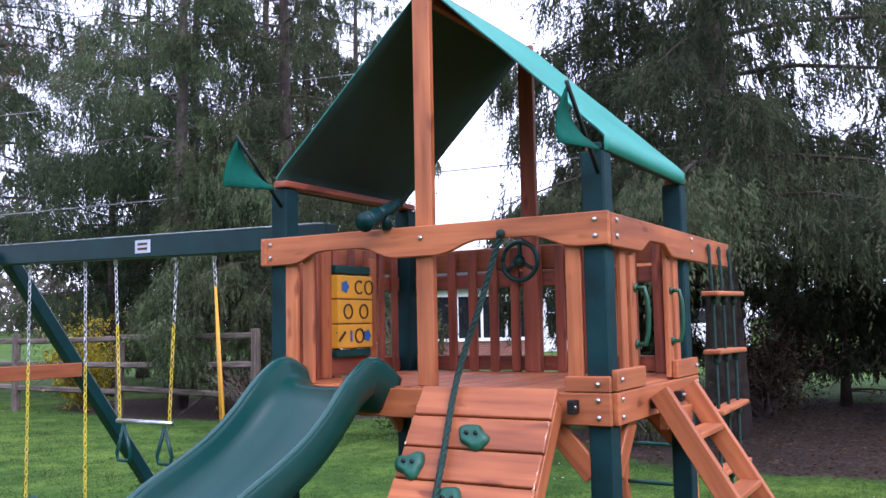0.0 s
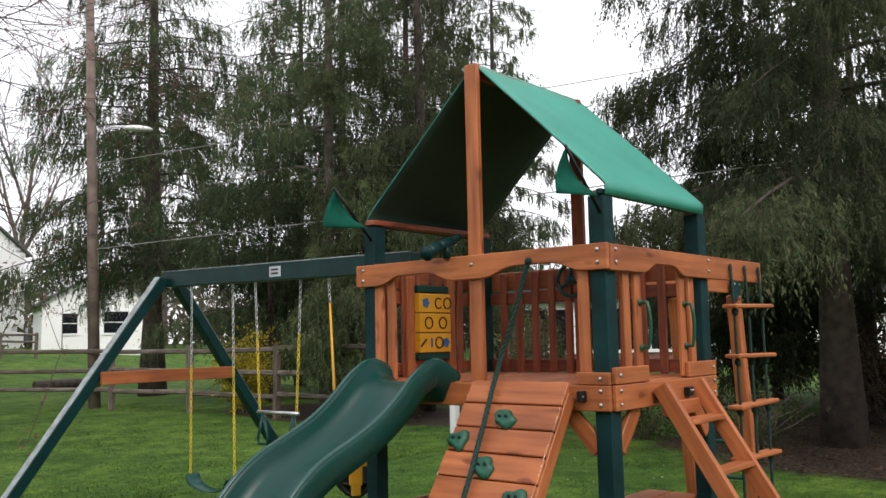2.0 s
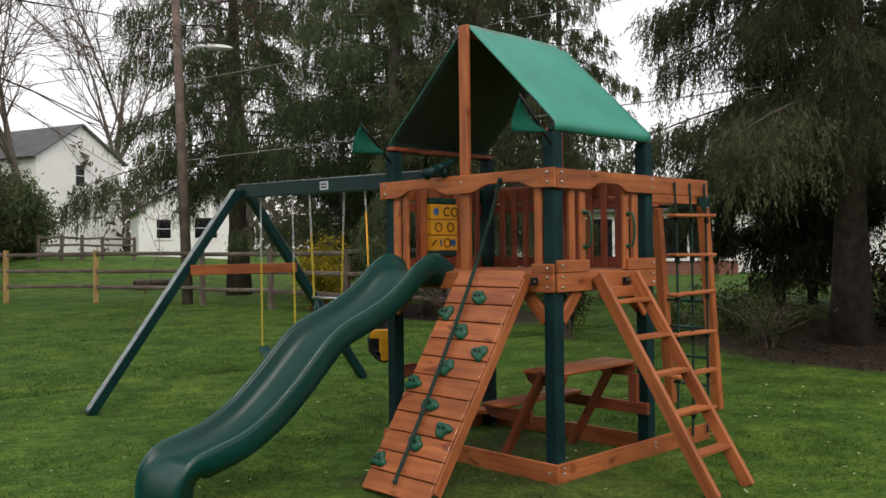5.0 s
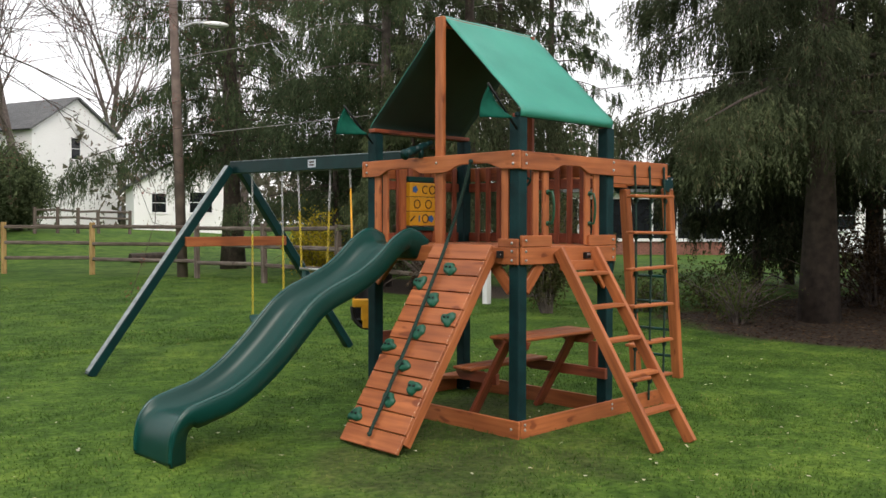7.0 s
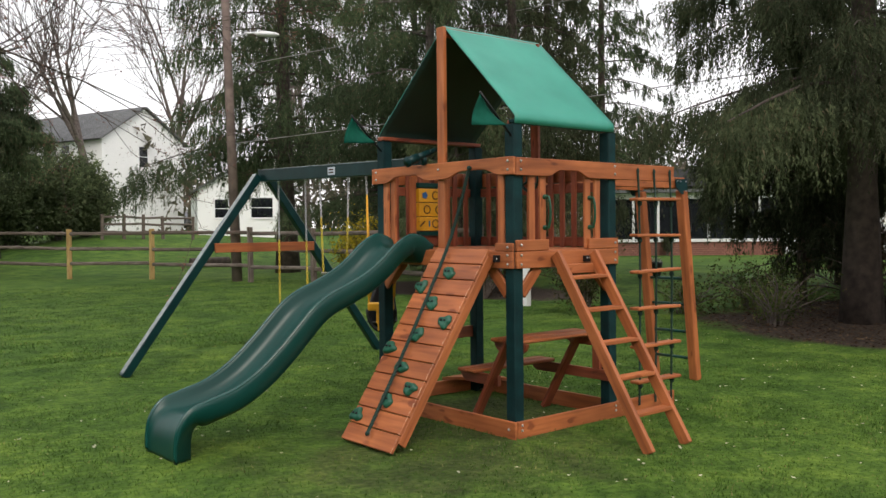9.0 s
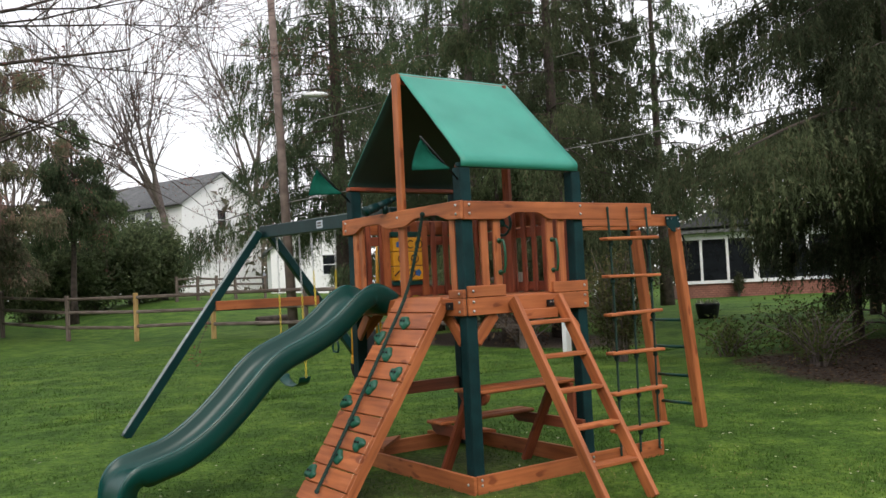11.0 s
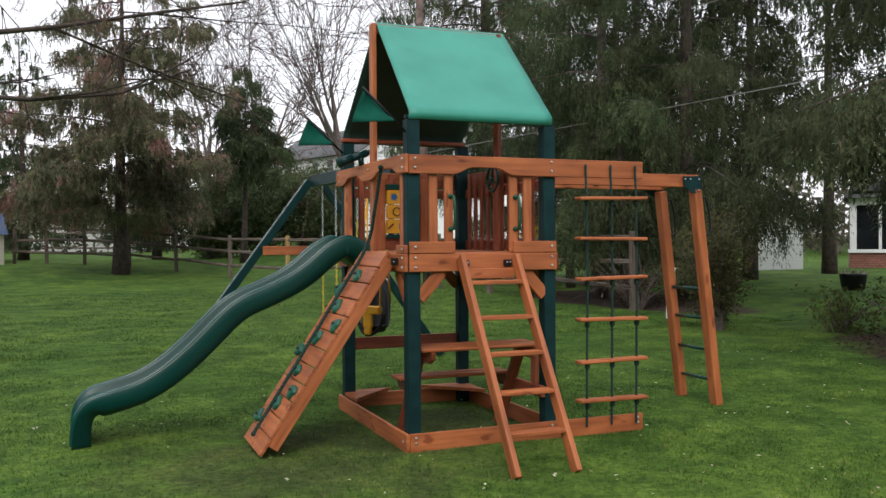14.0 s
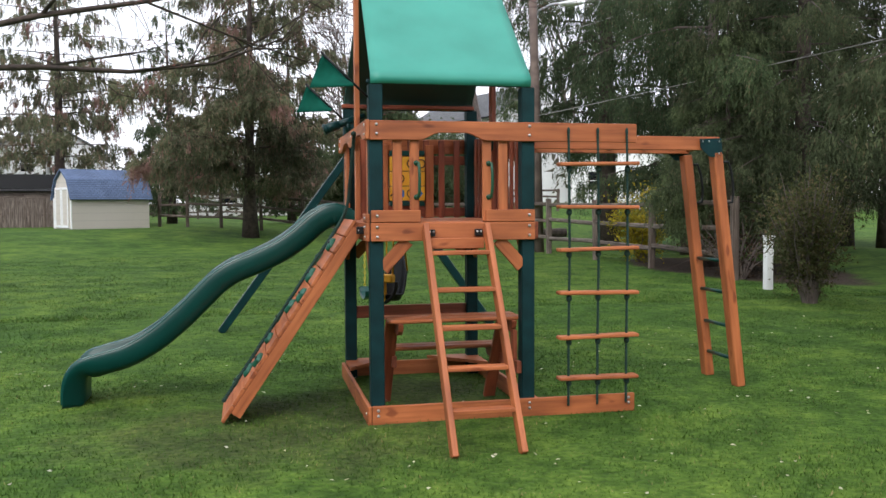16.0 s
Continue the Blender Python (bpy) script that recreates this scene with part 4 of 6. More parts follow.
# ---- rope ladder ----
def build_rope_ladder():
    th = empty("rope_ladder", (1.54, -0.045, 0), "rope ladder with cedar rungs on dark green ropes", "rope ladder")
    levels = (1.678, 1.389, 1.108, 0.813, 0.517, 0.238)
    for k, z in enumerate(levels):
        tilt = (0.004, -0.003, 0.005, -0.004, 0.003, -0.002)[k]
        board("rung", (1.257, -0.034, z - tilt), (1.823, -0.034, z + tilt), 0.024, 0.088, WOOD, th, bev=0.006)
    for x in (1.334, 1.541, 1.75):
        twisted_rope("rope", [(x, -0.018, 1.905), (x, -0.028, 1.7), (x + 0.004, -0.034, 1.1), (x - 0.003, -0.034, 0.5), (x, -0.026, 0.05)], 0.009, ROPE_GREEN, th)
        for z in levels:
            bm = bmesh.new()
            bmesh.ops.create_icosphere(bm, subdivisions=2, radius=0.02)
            bmesh.ops.scale(bm, vec=(1, 1, 1.25), verts=bm.verts)
            part("knot", bm, ROPE_GREEN, th, "", pose(x, -0.034, z - 0.034, 0, 0, 30 * z), True)
        bm = bmesh.new()
        bmesh.ops.create_icosphere(bm, subdivisions=2, radius=0.011)
        bmesh.ops.scale(bm, vec=(1, 1, 2.6), verts=bm.verts)
        part("knot", bm, ROPE_GREEN, th, "", pose(x, -0.019, 1.895), True)


build_rope_ladder()


# ---- monkey bars ----
def build_monkey_bars():
    th = empty("monkey_bars", (2.0, 0.79, 0), "cedar monkey bar beams with leaning end legs", "monkey bars")
    for y in (0.55, 1.02):
        board("beam", (W + 0.03, y, 1.862), (2.755, y, 1.862), 0.102, 0.036, WOOD, th)
        yl = y + (0.037 if y < 0.8 else -0.037)
        board("leg", (2.728, y, 1.80), (2.948, y, -0.01), 0.09, 0.075, WOOD, th, (0, 1, 0), 0.008)
        side = -1 if y < 0.8 else 1
        out = [(2.575, 1.895), (2.752, 1.9), (2.765, 1.785), (2.73, 1.755), (2.66, 1.76), (2.585, 1.82)]
        flat_part("bracket", out, 0.006, POST_GREEN, th, pose(0, y + side * 0.042, 0), "dark green steel plate", 0)
        for bx, bz in ((2.6, 1.875), (2.65, 1.875), (2.735, 1.875), (2.735, 1.785)):
            bolt(th, (bx, y + side * 0.046, bz), (0, side, 0), 0.008)
        d_handle("handle", (2.78, y, 1.72), (2.82, y, 1.41), (1, 0, 0.1), th, BLACK, 0.01, 0.075)
    board("end_board", (2.738, 0.569, 1.87), (2.738, 1.001, 1.87), 0.08, 0.03, WOOD, th)
    board("ledger", (W + 0.055, 0.42, 1.79), (W + 0.055, 1.2, 1.79), 0.07, 0.036, WOOD, th)
    for z in (0.962, 0.715, 0.45, 0.195):
        x = 2.728 + 0.22 * (1.8 - z) / 1.81
        tube("rung", [(x, 0.56, z), (x, 1.01, z)], 0.014, SLIDE_GREEN, th, 10)
    for x in (1.45, 1.75, 2.05, 2.35):
        tube("overhead_rung", [(x, 0.56, 1.85), (x, 1.01, 1.85)], 0.014, SLIDE_GREEN, th, 10)


build_monkey_bars()


# ---- swing frame ----
BX, BY = 0.487, 4.465
HANGERS = (4.12, 3.57, 3.29, 2.77, 2.475, 1.985)


def beam_z(y):
    """The middle of the swing beam, which climbs a little away from the tower."""
    return 2.008 + 0.0185 * (y - 1.665)



def build_swing_frame():
    th = empty("swing_frame", (BX, BY, 0), "dark green swing beam with two slanted legs", "swing frame")
    board("beam", (BX, L + 0.03, beam_z(L + 0.03)), (BX, BY + 0.03, beam_z(BY + 0.03)), 0.128, 0.088, SWING_GREEN, th, bev=0.006)
    for foot in ((-1.085, BY + 0.04), (2.02, BY - 0.03)):
        s = -1 if foot[0] < BX else 1
        board("leg", (BX + s * 0.06, BY, 2.06), (foot[0], foot[1], -0.01), 0.088, 0.085, SWING_GREEN, th, (0, 1, 0), 0.006)
        # pale strip on the leg's upper side: the sky's sheen painted as colour
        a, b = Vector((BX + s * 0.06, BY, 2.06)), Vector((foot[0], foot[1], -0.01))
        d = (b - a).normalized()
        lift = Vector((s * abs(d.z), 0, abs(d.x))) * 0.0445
        board("leg_face", a + lift + d * 0.01, b + lift - d * 0.03, 0.003, 0.078, SWING_SHEEN, th, lift, 0)
    # strips along the beam's top that paint in its bright sky highlight
    board("beam_face", (BX, 1.68, beam_z(1.68) + 0.065), (BX, BY + 0.02, beam_z(BY + 0.02) + 0.065), 0.003, 0.08, SWING_SHEEN, th, bev=0)
    tube("edge_glint", [(BX - 0.043, 1.68, beam_z(1.68) + 0.064), (BX - 0.043, BY + 0.02, beam_z(BY + 0.02) + 0.064)], 0.0045, SWING_SHEEN, th, 6)
    board("brace", (-0.12, BY - 0.055, 1.272), (1.1, BY - 0.055, 1.272), 0.1, 0.034, WOOD, th)
    badge = part("badge", box_mesh(0.004, 0.125, 0.075, BADGE, 0), BADGE, th, "pale sticker with grey bars", pose(BX - 0.047, 3.0, beam_z(3.0)))
    for k in (-1, 1):
        part("bar", box_mesh(0.002, 0.08, 0.014, DARK_MARK, 0), DARK_MARK, badge, "", pose(BX - 0.05, 3.0, beam_z(3.0) + 0.014 * k))
    for y in HANGERS:
        tube("hanger", [(BX, y, beam_z(y) - 0.06), (BX, y, beam_z(y) - 0.095)], 0.012, STEEL, th, 8)


build_swing_frame()


def chain_mesh(a, b, mat, link=0.04, r=0.0028):
    a, b = Vector(a), Vector(b)
    length = (b - a).length
    n = max(2, int(length / (link * 0.76)))
    q = (b - a).to_track_quat("Z", "Y").to_matrix()
    v, f = [], []
    for i in range(n):
        c = a.lerp(b, (i + 0.5) / n)
        pts = []
        for k in range(9):
            an = 2 * math.pi * k / 8
            x, z = 0.0095 * math.cos(an), link * 0.5 * math.sin(an)
            p = Vector((x, 0, z)) if i % 2 else Vector((0, x, z))
            pts.append(c + q @ p)
        tube_lists(pts, r, 5, v, f, False)
    return soup("chain", v, f, mat, True)


def hang(th, top, bottom, steel_part, mat=YELLOW_SOFT):
    top, bottom = Vector(top), Vector(bottom)
    mid = top.lerp(bottom, steel_part)
    part("chain", chain_mesh(top, mid, STEEL), STEEL, th)
    part("coated_chain", chain_mesh(mid, bottom, mat, 0.046, 0.0036), mat, th, "yellow coated chain")


def build_belt_swing():
    th = empty("belt_swing", (BX, 3.845, 0.42), "green belt swing on yellow coated chains", "swing", "swings under the beam")
    for y in HANGERS[:2]:
        hang(th, (BX, y, beam_z(y) - 0.088), (BX, 3.83 + (y - 3.845) * 1.05, 0.5), 0.42)
    pts = spline([(-0.262, 0.5), (-0.22, 0.44), (-0.11, 0.405), (0, 0.395), (0.11, 0.405), (0.22, 0.44), (0.262, 0.5)], 4)
    v, f = [], []
    for y, z in pts:
        for x, dz in ((-0.065, 0), (-0.05, 0.008), (0.05, 0.008), (0.065, 0), (0.05, -0.004), (-0.05, -0.004)):
            v.append((BX + x, 3.83 + y, z + dz))
    for i in range(len(pts) - 1):
        for k in range(6):
            f.append((i * 6 + k, i * 6 + (k + 1) % 6, i * 6 + 6 + (k + 1) % 6, i * 6 + 6 + k))
    f += [tuple(range(5, -1, -1)), tuple(range(len(v) - 6, len(v)))]
    part("seat", soup("seat", v, f, SLIDE_GREEN, True), SLIDE_GREEN, th)


def build_trapeze():
    th = empty("trapeze_swing", (BX, 3.03, 1.02), "metal trapeze bar with green rings on yellow chains", "swing", "swings under the beam")
    for y in HANGERS[2:4]:
        hang(th, (BX, y, beam_z(y) - 0.088), (BX, 3.03 + (y - 3.03) * 0.8, 1.03), 0.4)
    tube("bar", [(BX, 2.8, 1.018), (BX, 3.26, 1.018)], 0.014, STEEL, th, 10)
    for y in (2.86, 3.2):
        c = Vector((BX, y, 0.86))
        pts = [c + Vector((0, 0.0, 0.14)), c + Vector((0.0, 0.06, -0.03)), c + Vector((0, 0.045, -0.07)), c + Vector((0, -0.045, -0.07)), c + Vector((0, -0.06, -0.03)), c + Vector((0, 0, 0.14))]
        tube("ring", pts, 0.011, SLIDE_GREEN, th, 8)


def build_bucket_swing():
    # hangs turned on its ropes; in its own frame it faces -x
    at = pose(BX - 0.01, 2.23, 0.69, 0, 0, 50)
    th = empty("toddler_swing", at.translation, "black and yellow plastic toddler bucket swing on ropes", "swing", "swings under the beam")
    # a moulded black shell, high at the back, open to the front
    v, f = [], []
    rings, n = 8, 24
    for j in range(rings):
        u = j / (rings - 1)
        for k in range(n):
            a = 2 * math.pi * k / n
            back = max(0, math.cos(a)) ** 1.3
            rad = 0.085 + 0.05 * u ** 0.5
            v.append(at @ Vector((rad * math.cos(a) + 0.06 * u * back, rad * 0.95 * math.sin(a), -0.14 + u * (0.06 + 0.4 * back))))
    for j in range(rings - 1):
        for k in range(n):
            q = (k + 1) % n
            f.append((j * n + k, j * n + q, (j + 1) * n + q, (j + 1) * n + k))
    f.append(tuple(reversed(range(n))))
    shell = part("shell", soup("shell", v, f, BLACK, True), BLACK, th)
    mod = shell.modifiers.new("thickness", "SOLIDIFY")
    mod.thickness = 0.012
    tube("rim", [v[(rings - 1) * n + k % n] for k in range(n + 1)], 0.012, BLACK, shell, 8)
    arch = [at @ Vector((0.19, 0.06 * math.cos(a), 0.3 + 0.055 * math.sin(a))) for a in (math.pi * k / 8 for k in range(9))]
    tube("carry_handle", arch, 0.009, WHITE, shell, 8)
    # the yellow bar across the lap and its post between the legs
    part("lap_bar", box_mesh(0.07, 0.24, 0.075, YELLOW, 0.028, 3), YELLOW, th, "yellow lap bar", at @ pose(-0.14, 0, 0.07))
    part("lap_post", box_mesh(0.05, 0.085, 0.13, YELLOW, 0.022, 3), YELLOW, th, "yellow centre post", at @ pose(-0.15, 0, -0.02))
    part("lap_post", box_mesh(0.046, 0.062, 0.1, YELLOW, 0.02, 3), YELLOW, th, "yellow centre post", at @ pose(-0.152, 0, -0.1))
    guard = [at @ Vector((-0.15 + 0.05 * abs(math.cos(a)), 0.125 * math.cos(a), 0.04 - 0.19 * math.sin(a))) for a in (math.pi * k / 12 for k in range(13))]
    tube("front_guard", guard, 0.018, BLACK, th, 8)
    for y in HANGERS[4:]:
        s = 1 if y > at.translation.y else -1
        ring = Vector((BX, y - s * 0.01, 1.78))
        part("chain", chain_mesh((BX, y, beam_z(y) - 0.088), ring, STEEL), STEEL, th)
        tube("rope", [ring, at @ Vector((-0.14, s * 0.11, 0.09))], 0.0085, YELLOW, th, 6)
        tube("rope", [ring, at @ Vector((0.12, s * 0.11, 0.12))], 0.0085, YELLOW, th, 6)


build_belt_swing()
build_trapeze()
build_bucket_swing()


# ---- trees ----
def needle_sprays(rng, base, azim, length, width, count, spread=0.3):
    """Branchlets that hang like tassels, each set closely with short narrow blades."""
    n = len(base)
    tris = np.empty((n, count, 3, 3))
    hang = np.clip(rng.normal(0.82, 0.2, n), 0.15, 1.0)[:, None]
    ax = np.stack([np.cos(azim), np.sin(azim), np.zeros(n)], 1)
    line = ax * (1 - hang) + np.array([0, 0, -1.0]) * hang
    sway = rng.normal(0, 0.1, (n, 3))
    for j in range(count):
        u = (j + rng.uniform(0, 1, n)) / count
        start = base + (line + sway * u[:, None]) * (length * u)[:, None] + rng.normal(0, 0.009, (n, 3))
        d = line + rng.normal(0, 1, (n, 3)) * spread
        d /= np.linalg.norm(d, axis=1)[:, None]
        ll = width * rng.uniform(4.5, 8.5, n) * (1.15 - 0.45 * u)
        b = np.cross(d, rng.normal(0, 1, (n, 3)))
        b *= (width * rng.uniform(0.55, 1.1, n) / np.linalg.norm(b, axis=1))[:, None]
        tris[:, j, 0] = start - b
        tris[:, j, 1] = start + b
        tris[:, j, 2] = start + d * ll[:, None]
    return tris.reshape(-1, 3, 3)


def spruce(at, height, radius, base, seed, mat=NEEDLE, sprays=9000, blades=6, blade=0.011, trunk=0.25, droop=0.25, bark=BARK, label="", shape=0.75, spray_len=0.3, lean=(0, 0), gaps=0.0, side=None, thinning=0.6, short=0.5):
    rng = np.random.default_rng(seed)
    x0, y0 = at
    z0 = land(x0, y0)
    th = empty("spruce_tree", (x0, y0, z0), label or "tall dark spruce with drooping branches", "tree", "trees behind the lawn")
    v, f = [], []
    pts, rad = [], []
    for k in range(9):
        u = k / 8
        pts.append((x0 + lean[0] * u * height + 0.06 * math.sin(4 * u + seed), y0 + lean[1] * u * height, z0 - 0.05 + height * u))
        rad.append(trunk * ((1 - u) * 0.92 + 0.03) * (1.35 if k == 0 else 1.0))
    tube_lists(pts, rad, 10, v, f)
    P, A, LN = [], [], []
    limbs = []
    z = base
    while z < height * 0.97:
        u = (z - base) / (height - base)
        reach = radius * (1 - u) ** shape + 0.25
        m = 4 if u < 0.7 else 3
        start = rng.uniform(0, 6.28)
        for k in range(m):
            if rng.uniform() < gaps:
                continue
            a = start + 2 * math.pi * k / m + rng.uniform(-0.35, 0.35)
            ln = reach * rng.uniform(short, 1.12)
            if side is not None:
                ln *= 1 + side[1] * math.cos(a - side[0])
            limbs.append((z + rng.uniform(-0.25, 0.25), a, ln))
        z += 0.34 + 0.4 * rng.uniform()
    thin = {id(l): 1.0 - thinning * max(0.0, (l[0] - base) / (height - base)) for l in limbs}
    total = sum(l[2] ** 1.3 * thin[id(l)] for l in limbs)
    for limb in limbs:
        z, a, ln = limb
        dx, dy = math.cos(a), math.sin(a)
        cx, cy = x0 + lean[0] * z, y0 + lean[1] * z
        drop = droop * ln * rng.uniform(0.7, 1.3)

        def on(s):
            return np.array([cx + dx * ln * s, cy + dy * ln * s, z0 + z + 0.12 * ln * s - drop * s * s * 1.6 + 0.35 * drop * s ** 4])

        q = [on(s) for s in (0, 0.25, 0.5, 0.75, 1)]
        r0 = 0.011 + 0.0075 * ln
        tube_lists(q, [r0, r0 * 0.8, r0 * 0.6, r0 * 0.4, r0 * 0.15], 4, v, f, False)
        cnt = int(sprays * ln ** 1.3 * thin[id(limb)] / total)
        # side twigs along the limb, each hung with a bunch of branchlets
        cnt = max(4, int(cnt * 0.55))
        twigs = max(2, cnt // 4)
        ts = 0.12 + 0.88 * rng.uniform(0, 1, twigs) ** 0.75
        tl = rng.normal(0, 0.4, twigs) * (0.3 + ln * 0.26 * (1.15 - ts))
        tp = np.array([on(k) for k in ts]) + np.stack([-dy * tl, dx * tl, -np.abs(tl) * 0.22], 1)
        tp[:, 2] += rng.normal(0, 0.03 + 0.025 * ln, twigs)
        pick = rng.integers(0, twigs, cnt)
        s, lat = ts[pick], tl[pick]
        base_pts = tp[pick] + rng.normal(0, 0.03 + 0.05 * spray_len, (cnt, 3)) * np.array([1, 1, 0.5])
        base_pts[:, 2] -= rng.uniform(0, 0.5, cnt) ** 1.5 * spray_len
        P.append(base_pts)
        A.append(a + np.sign(lat) * rng.uniform(0.2, 1.2, cnt))
        LN.append(spray_len * rng.uniform(0.5, 1.8, cnt) * (0.75 + 0.6 * s))
    part("trunk", soup("trunk", v, f, bark, True), bark, th)
    P, A, LN = np.concatenate(P), np.concatenate(A), np.concatenate(LN)
    low = z0 + 0.25
    ok = P[:, 2] - LN * 1.3 > low
    P, A, LN = P[ok], A[ok], LN[ok]
    t = needle_sprays(rng, P, A, LN, blade, int(blades * 1.75))
    part("crown", soup("crown", t.reshape(-1, 3), np.arange(3 * len(t)).reshape(-1, 3), mat), mat, th)
    return th


def shrub(at, height, radius, seed, mat, n=2600, label="", category="bush", stems=14, name="shrub", leaf=0.05):
    rng = np.random.default_rng(seed)
    x0, y0 = at
    z0 = land(x0, y0)
    th = empty(name, (x0, y0, z0), label, category)
    v, f = [], []
    tips = []
    for k in range(stems):
        a = rng.uniform(0, 6.28)
        r = radius * rng.uniform(0.2, 0.95)
        h = height * rng.uniform(0.6, 1.0) * math.sqrt(max(0.1, 1 - 0.55 * (r / radius) ** 2))
        p = [np.array([x0 + 0.1 * radius * math.cos(a), y0 + 0.1 * radius * math.sin(a), z0 - 0.02])]
        for s in (0.35, 0.7, 1.0):
            p.append(np.array([x0 + r * s ** 1.3 * math.cos(a) + rng.normal(0, 0.05), y0 + r * s ** 1.3 * math.sin(a) + rng.normal(0, 0.05), z0 + h * s]))
        tube_lists(p, [0.018, 0.013, 0.009, 0.004], 4, v, f, False)
        tips.append(p)
    tagged(part("brushwood", soup("brushwood", v, f, BARK_GREY, True), BARK_GREY, th), kind="stuff")
    idx = rng.integers(0, stems, n)
    s = rng.uniform(0.25, 1.0, n)
    base = np.empty((n, 3))
    for i in range(n):
        p = tips[idx[i]]
        k = min(2, int(s[i] * 3))
        u = s[i] * 3 - k
        base[i] = p[k] * (1 - u) + p[k + 1] * u
    base += rng.normal(0, 0.16 * radius, (n, 3))
    base[:, 2] = np.maximum(base[:, 2], z0 + 0.06)
    tri = np.empty((n, 3, 3, 3))
    for j in range(3):
        d = rng.normal(0, 1, (n, 3))
        d /= np.linalg.norm(d, axis=1)[:, None]
        e = np.cross(d, rng.normal(0, 1, (n, 3)))
        e /= np.linalg.norm(e, axis=1)[:, None]
        ll = leaf * rng.uniform(0.6, 1.6, n)
        o = base + rng.normal(0, leaf * 0.8, (n, 3))
        tri[:, j, 0] = o - e * (ll * 0.28)[:, None]
        tri[:, j, 1] = o + e * (ll * 0.28)[:, None]
        tri[:, j, 2] = o + d * ll[:, None]
    tri = tri.reshape(-1, 3, 3)
    part("foliage", soup("foliage", tri.reshape(-1, 3), np.arange(3 * len(tri)).reshape(-1, 3), mat), mat, th)
    return th


def bare_tree(at, height, spread, seed, levels=4, trunk=0.22, buds=0, lean=(0, 0), label="", mat=BARK_GREY, first=0.3, bud_mat=BUDS, name="bare_tree", split=4, bud_size=0.06, limbs=None, twig=0.004, wander=1.0):
    """A leafless broadleaved tree: tapered trunk, forking limbs and twigs, with buds where they show."""
    rng = random.Random(seed)
    x0, y0 = at
    z0 = land(x0, y0)
    th = empty(name, (x0, y0, z0), label or "leafless tree with many thin forking branches", "tree", "trees behind the lawn")
    v, f = [], []
    tv, tf = [], []
    tips = []

    def grow(p, d, length, r, level):
        pts, rad = [p], [r]
        q, dd = p.copy(), d.copy()
        n = 4 if level < 2 else 3
        kids = []
        for k in range(n):
            dd = (dd + Vector((rng.uniform(-1, 1), rng.uniform(-1, 1), rng.uniform(-0.4, 0.8))) * (0.15 + 0.05 * level) * wander).normalized()
            q = q + dd * (length / n)
            pts.append(q.copy())
            rad.append(max(twig, r * (1 - 0.72 * (k + 1) / n)))
            kids.append((q.copy(), dd.copy(), rad[-1]))
        if level == 0:
            tube_lists(pts, rad, 8, tv, tf, False)
        else:
            tube_lists(pts, rad, 5 if level < 2 else 3, v, f, False)
        if level >= levels:
            tips.extend(pts[1:])
            return
        if level >= levels - 1:
            tips.extend(pts[2:])
        for k in range(split + (1 if level else 0)):
            i = min(n - 1, int(first * n) + k % max(1, n - int(first * n))) if level == 0 else k % n
            c, cd, cr = kids[i]
            side = cd.orthogonal().normalized()
            side.rotate(Matrix.Rotation(rng.uniform(0, 6.28), 3, cd))
            nd = (cd * rng.uniform(0.6, 1.0) + side * rng.uniform(0.45, 0.95) * spread).normalized()
            grow(c, nd, length * rng.uniform(0.5, 0.75), max(twig * 1.4, cr * 0.72), level + 1)

    if limbs is None:
        grow(Vector((x0, y0, z0 - 0.05)), Vector((lean[0], lean[1], 1)).normalized(), height * 0.55, trunk, 0)
    else:
        tube_lists([(x0, y0, z0 - 0.05), (x0 + 0.1, y0, z0 + height * 0.4), (x0, y0 + 0.1, z0 + height)], [trunk, trunk * 0.7, trunk * 0.3], 10, tv, tf)
        for z, d, ln, r in limbs:
            grow(Vector((x0, y0, z0 + z)), Vector(d).normalized(), ln, r, 1)
    part("trunk", soup("trunk", tv, tf, mat, True), mat, th)
    tagged(part("crown", soup("crown", v, f, mat, True), mat, th), kind="stuff")
    if buds:
        g = np.random.default_rng(seed)
        tp = np.array([tuple(t) for t in tips])
        base = tp[g.integers(0, len(tp), buds)] + g.normal(0, 0.07, (buds, 3))
        tri = np.empty((buds, 3, 3))
        for k in range(3):
            tri[:, k] = base + g.normal(0, bud_size * 0.6, (buds, 3))
        tagged(part("blossom", soup("blossom", tri.reshape(-1, 3), np.arange(3 * buds).reshape(-1, 3), bud_mat), bud_mat, th), "reddish buds", kind="stuff")
    return th


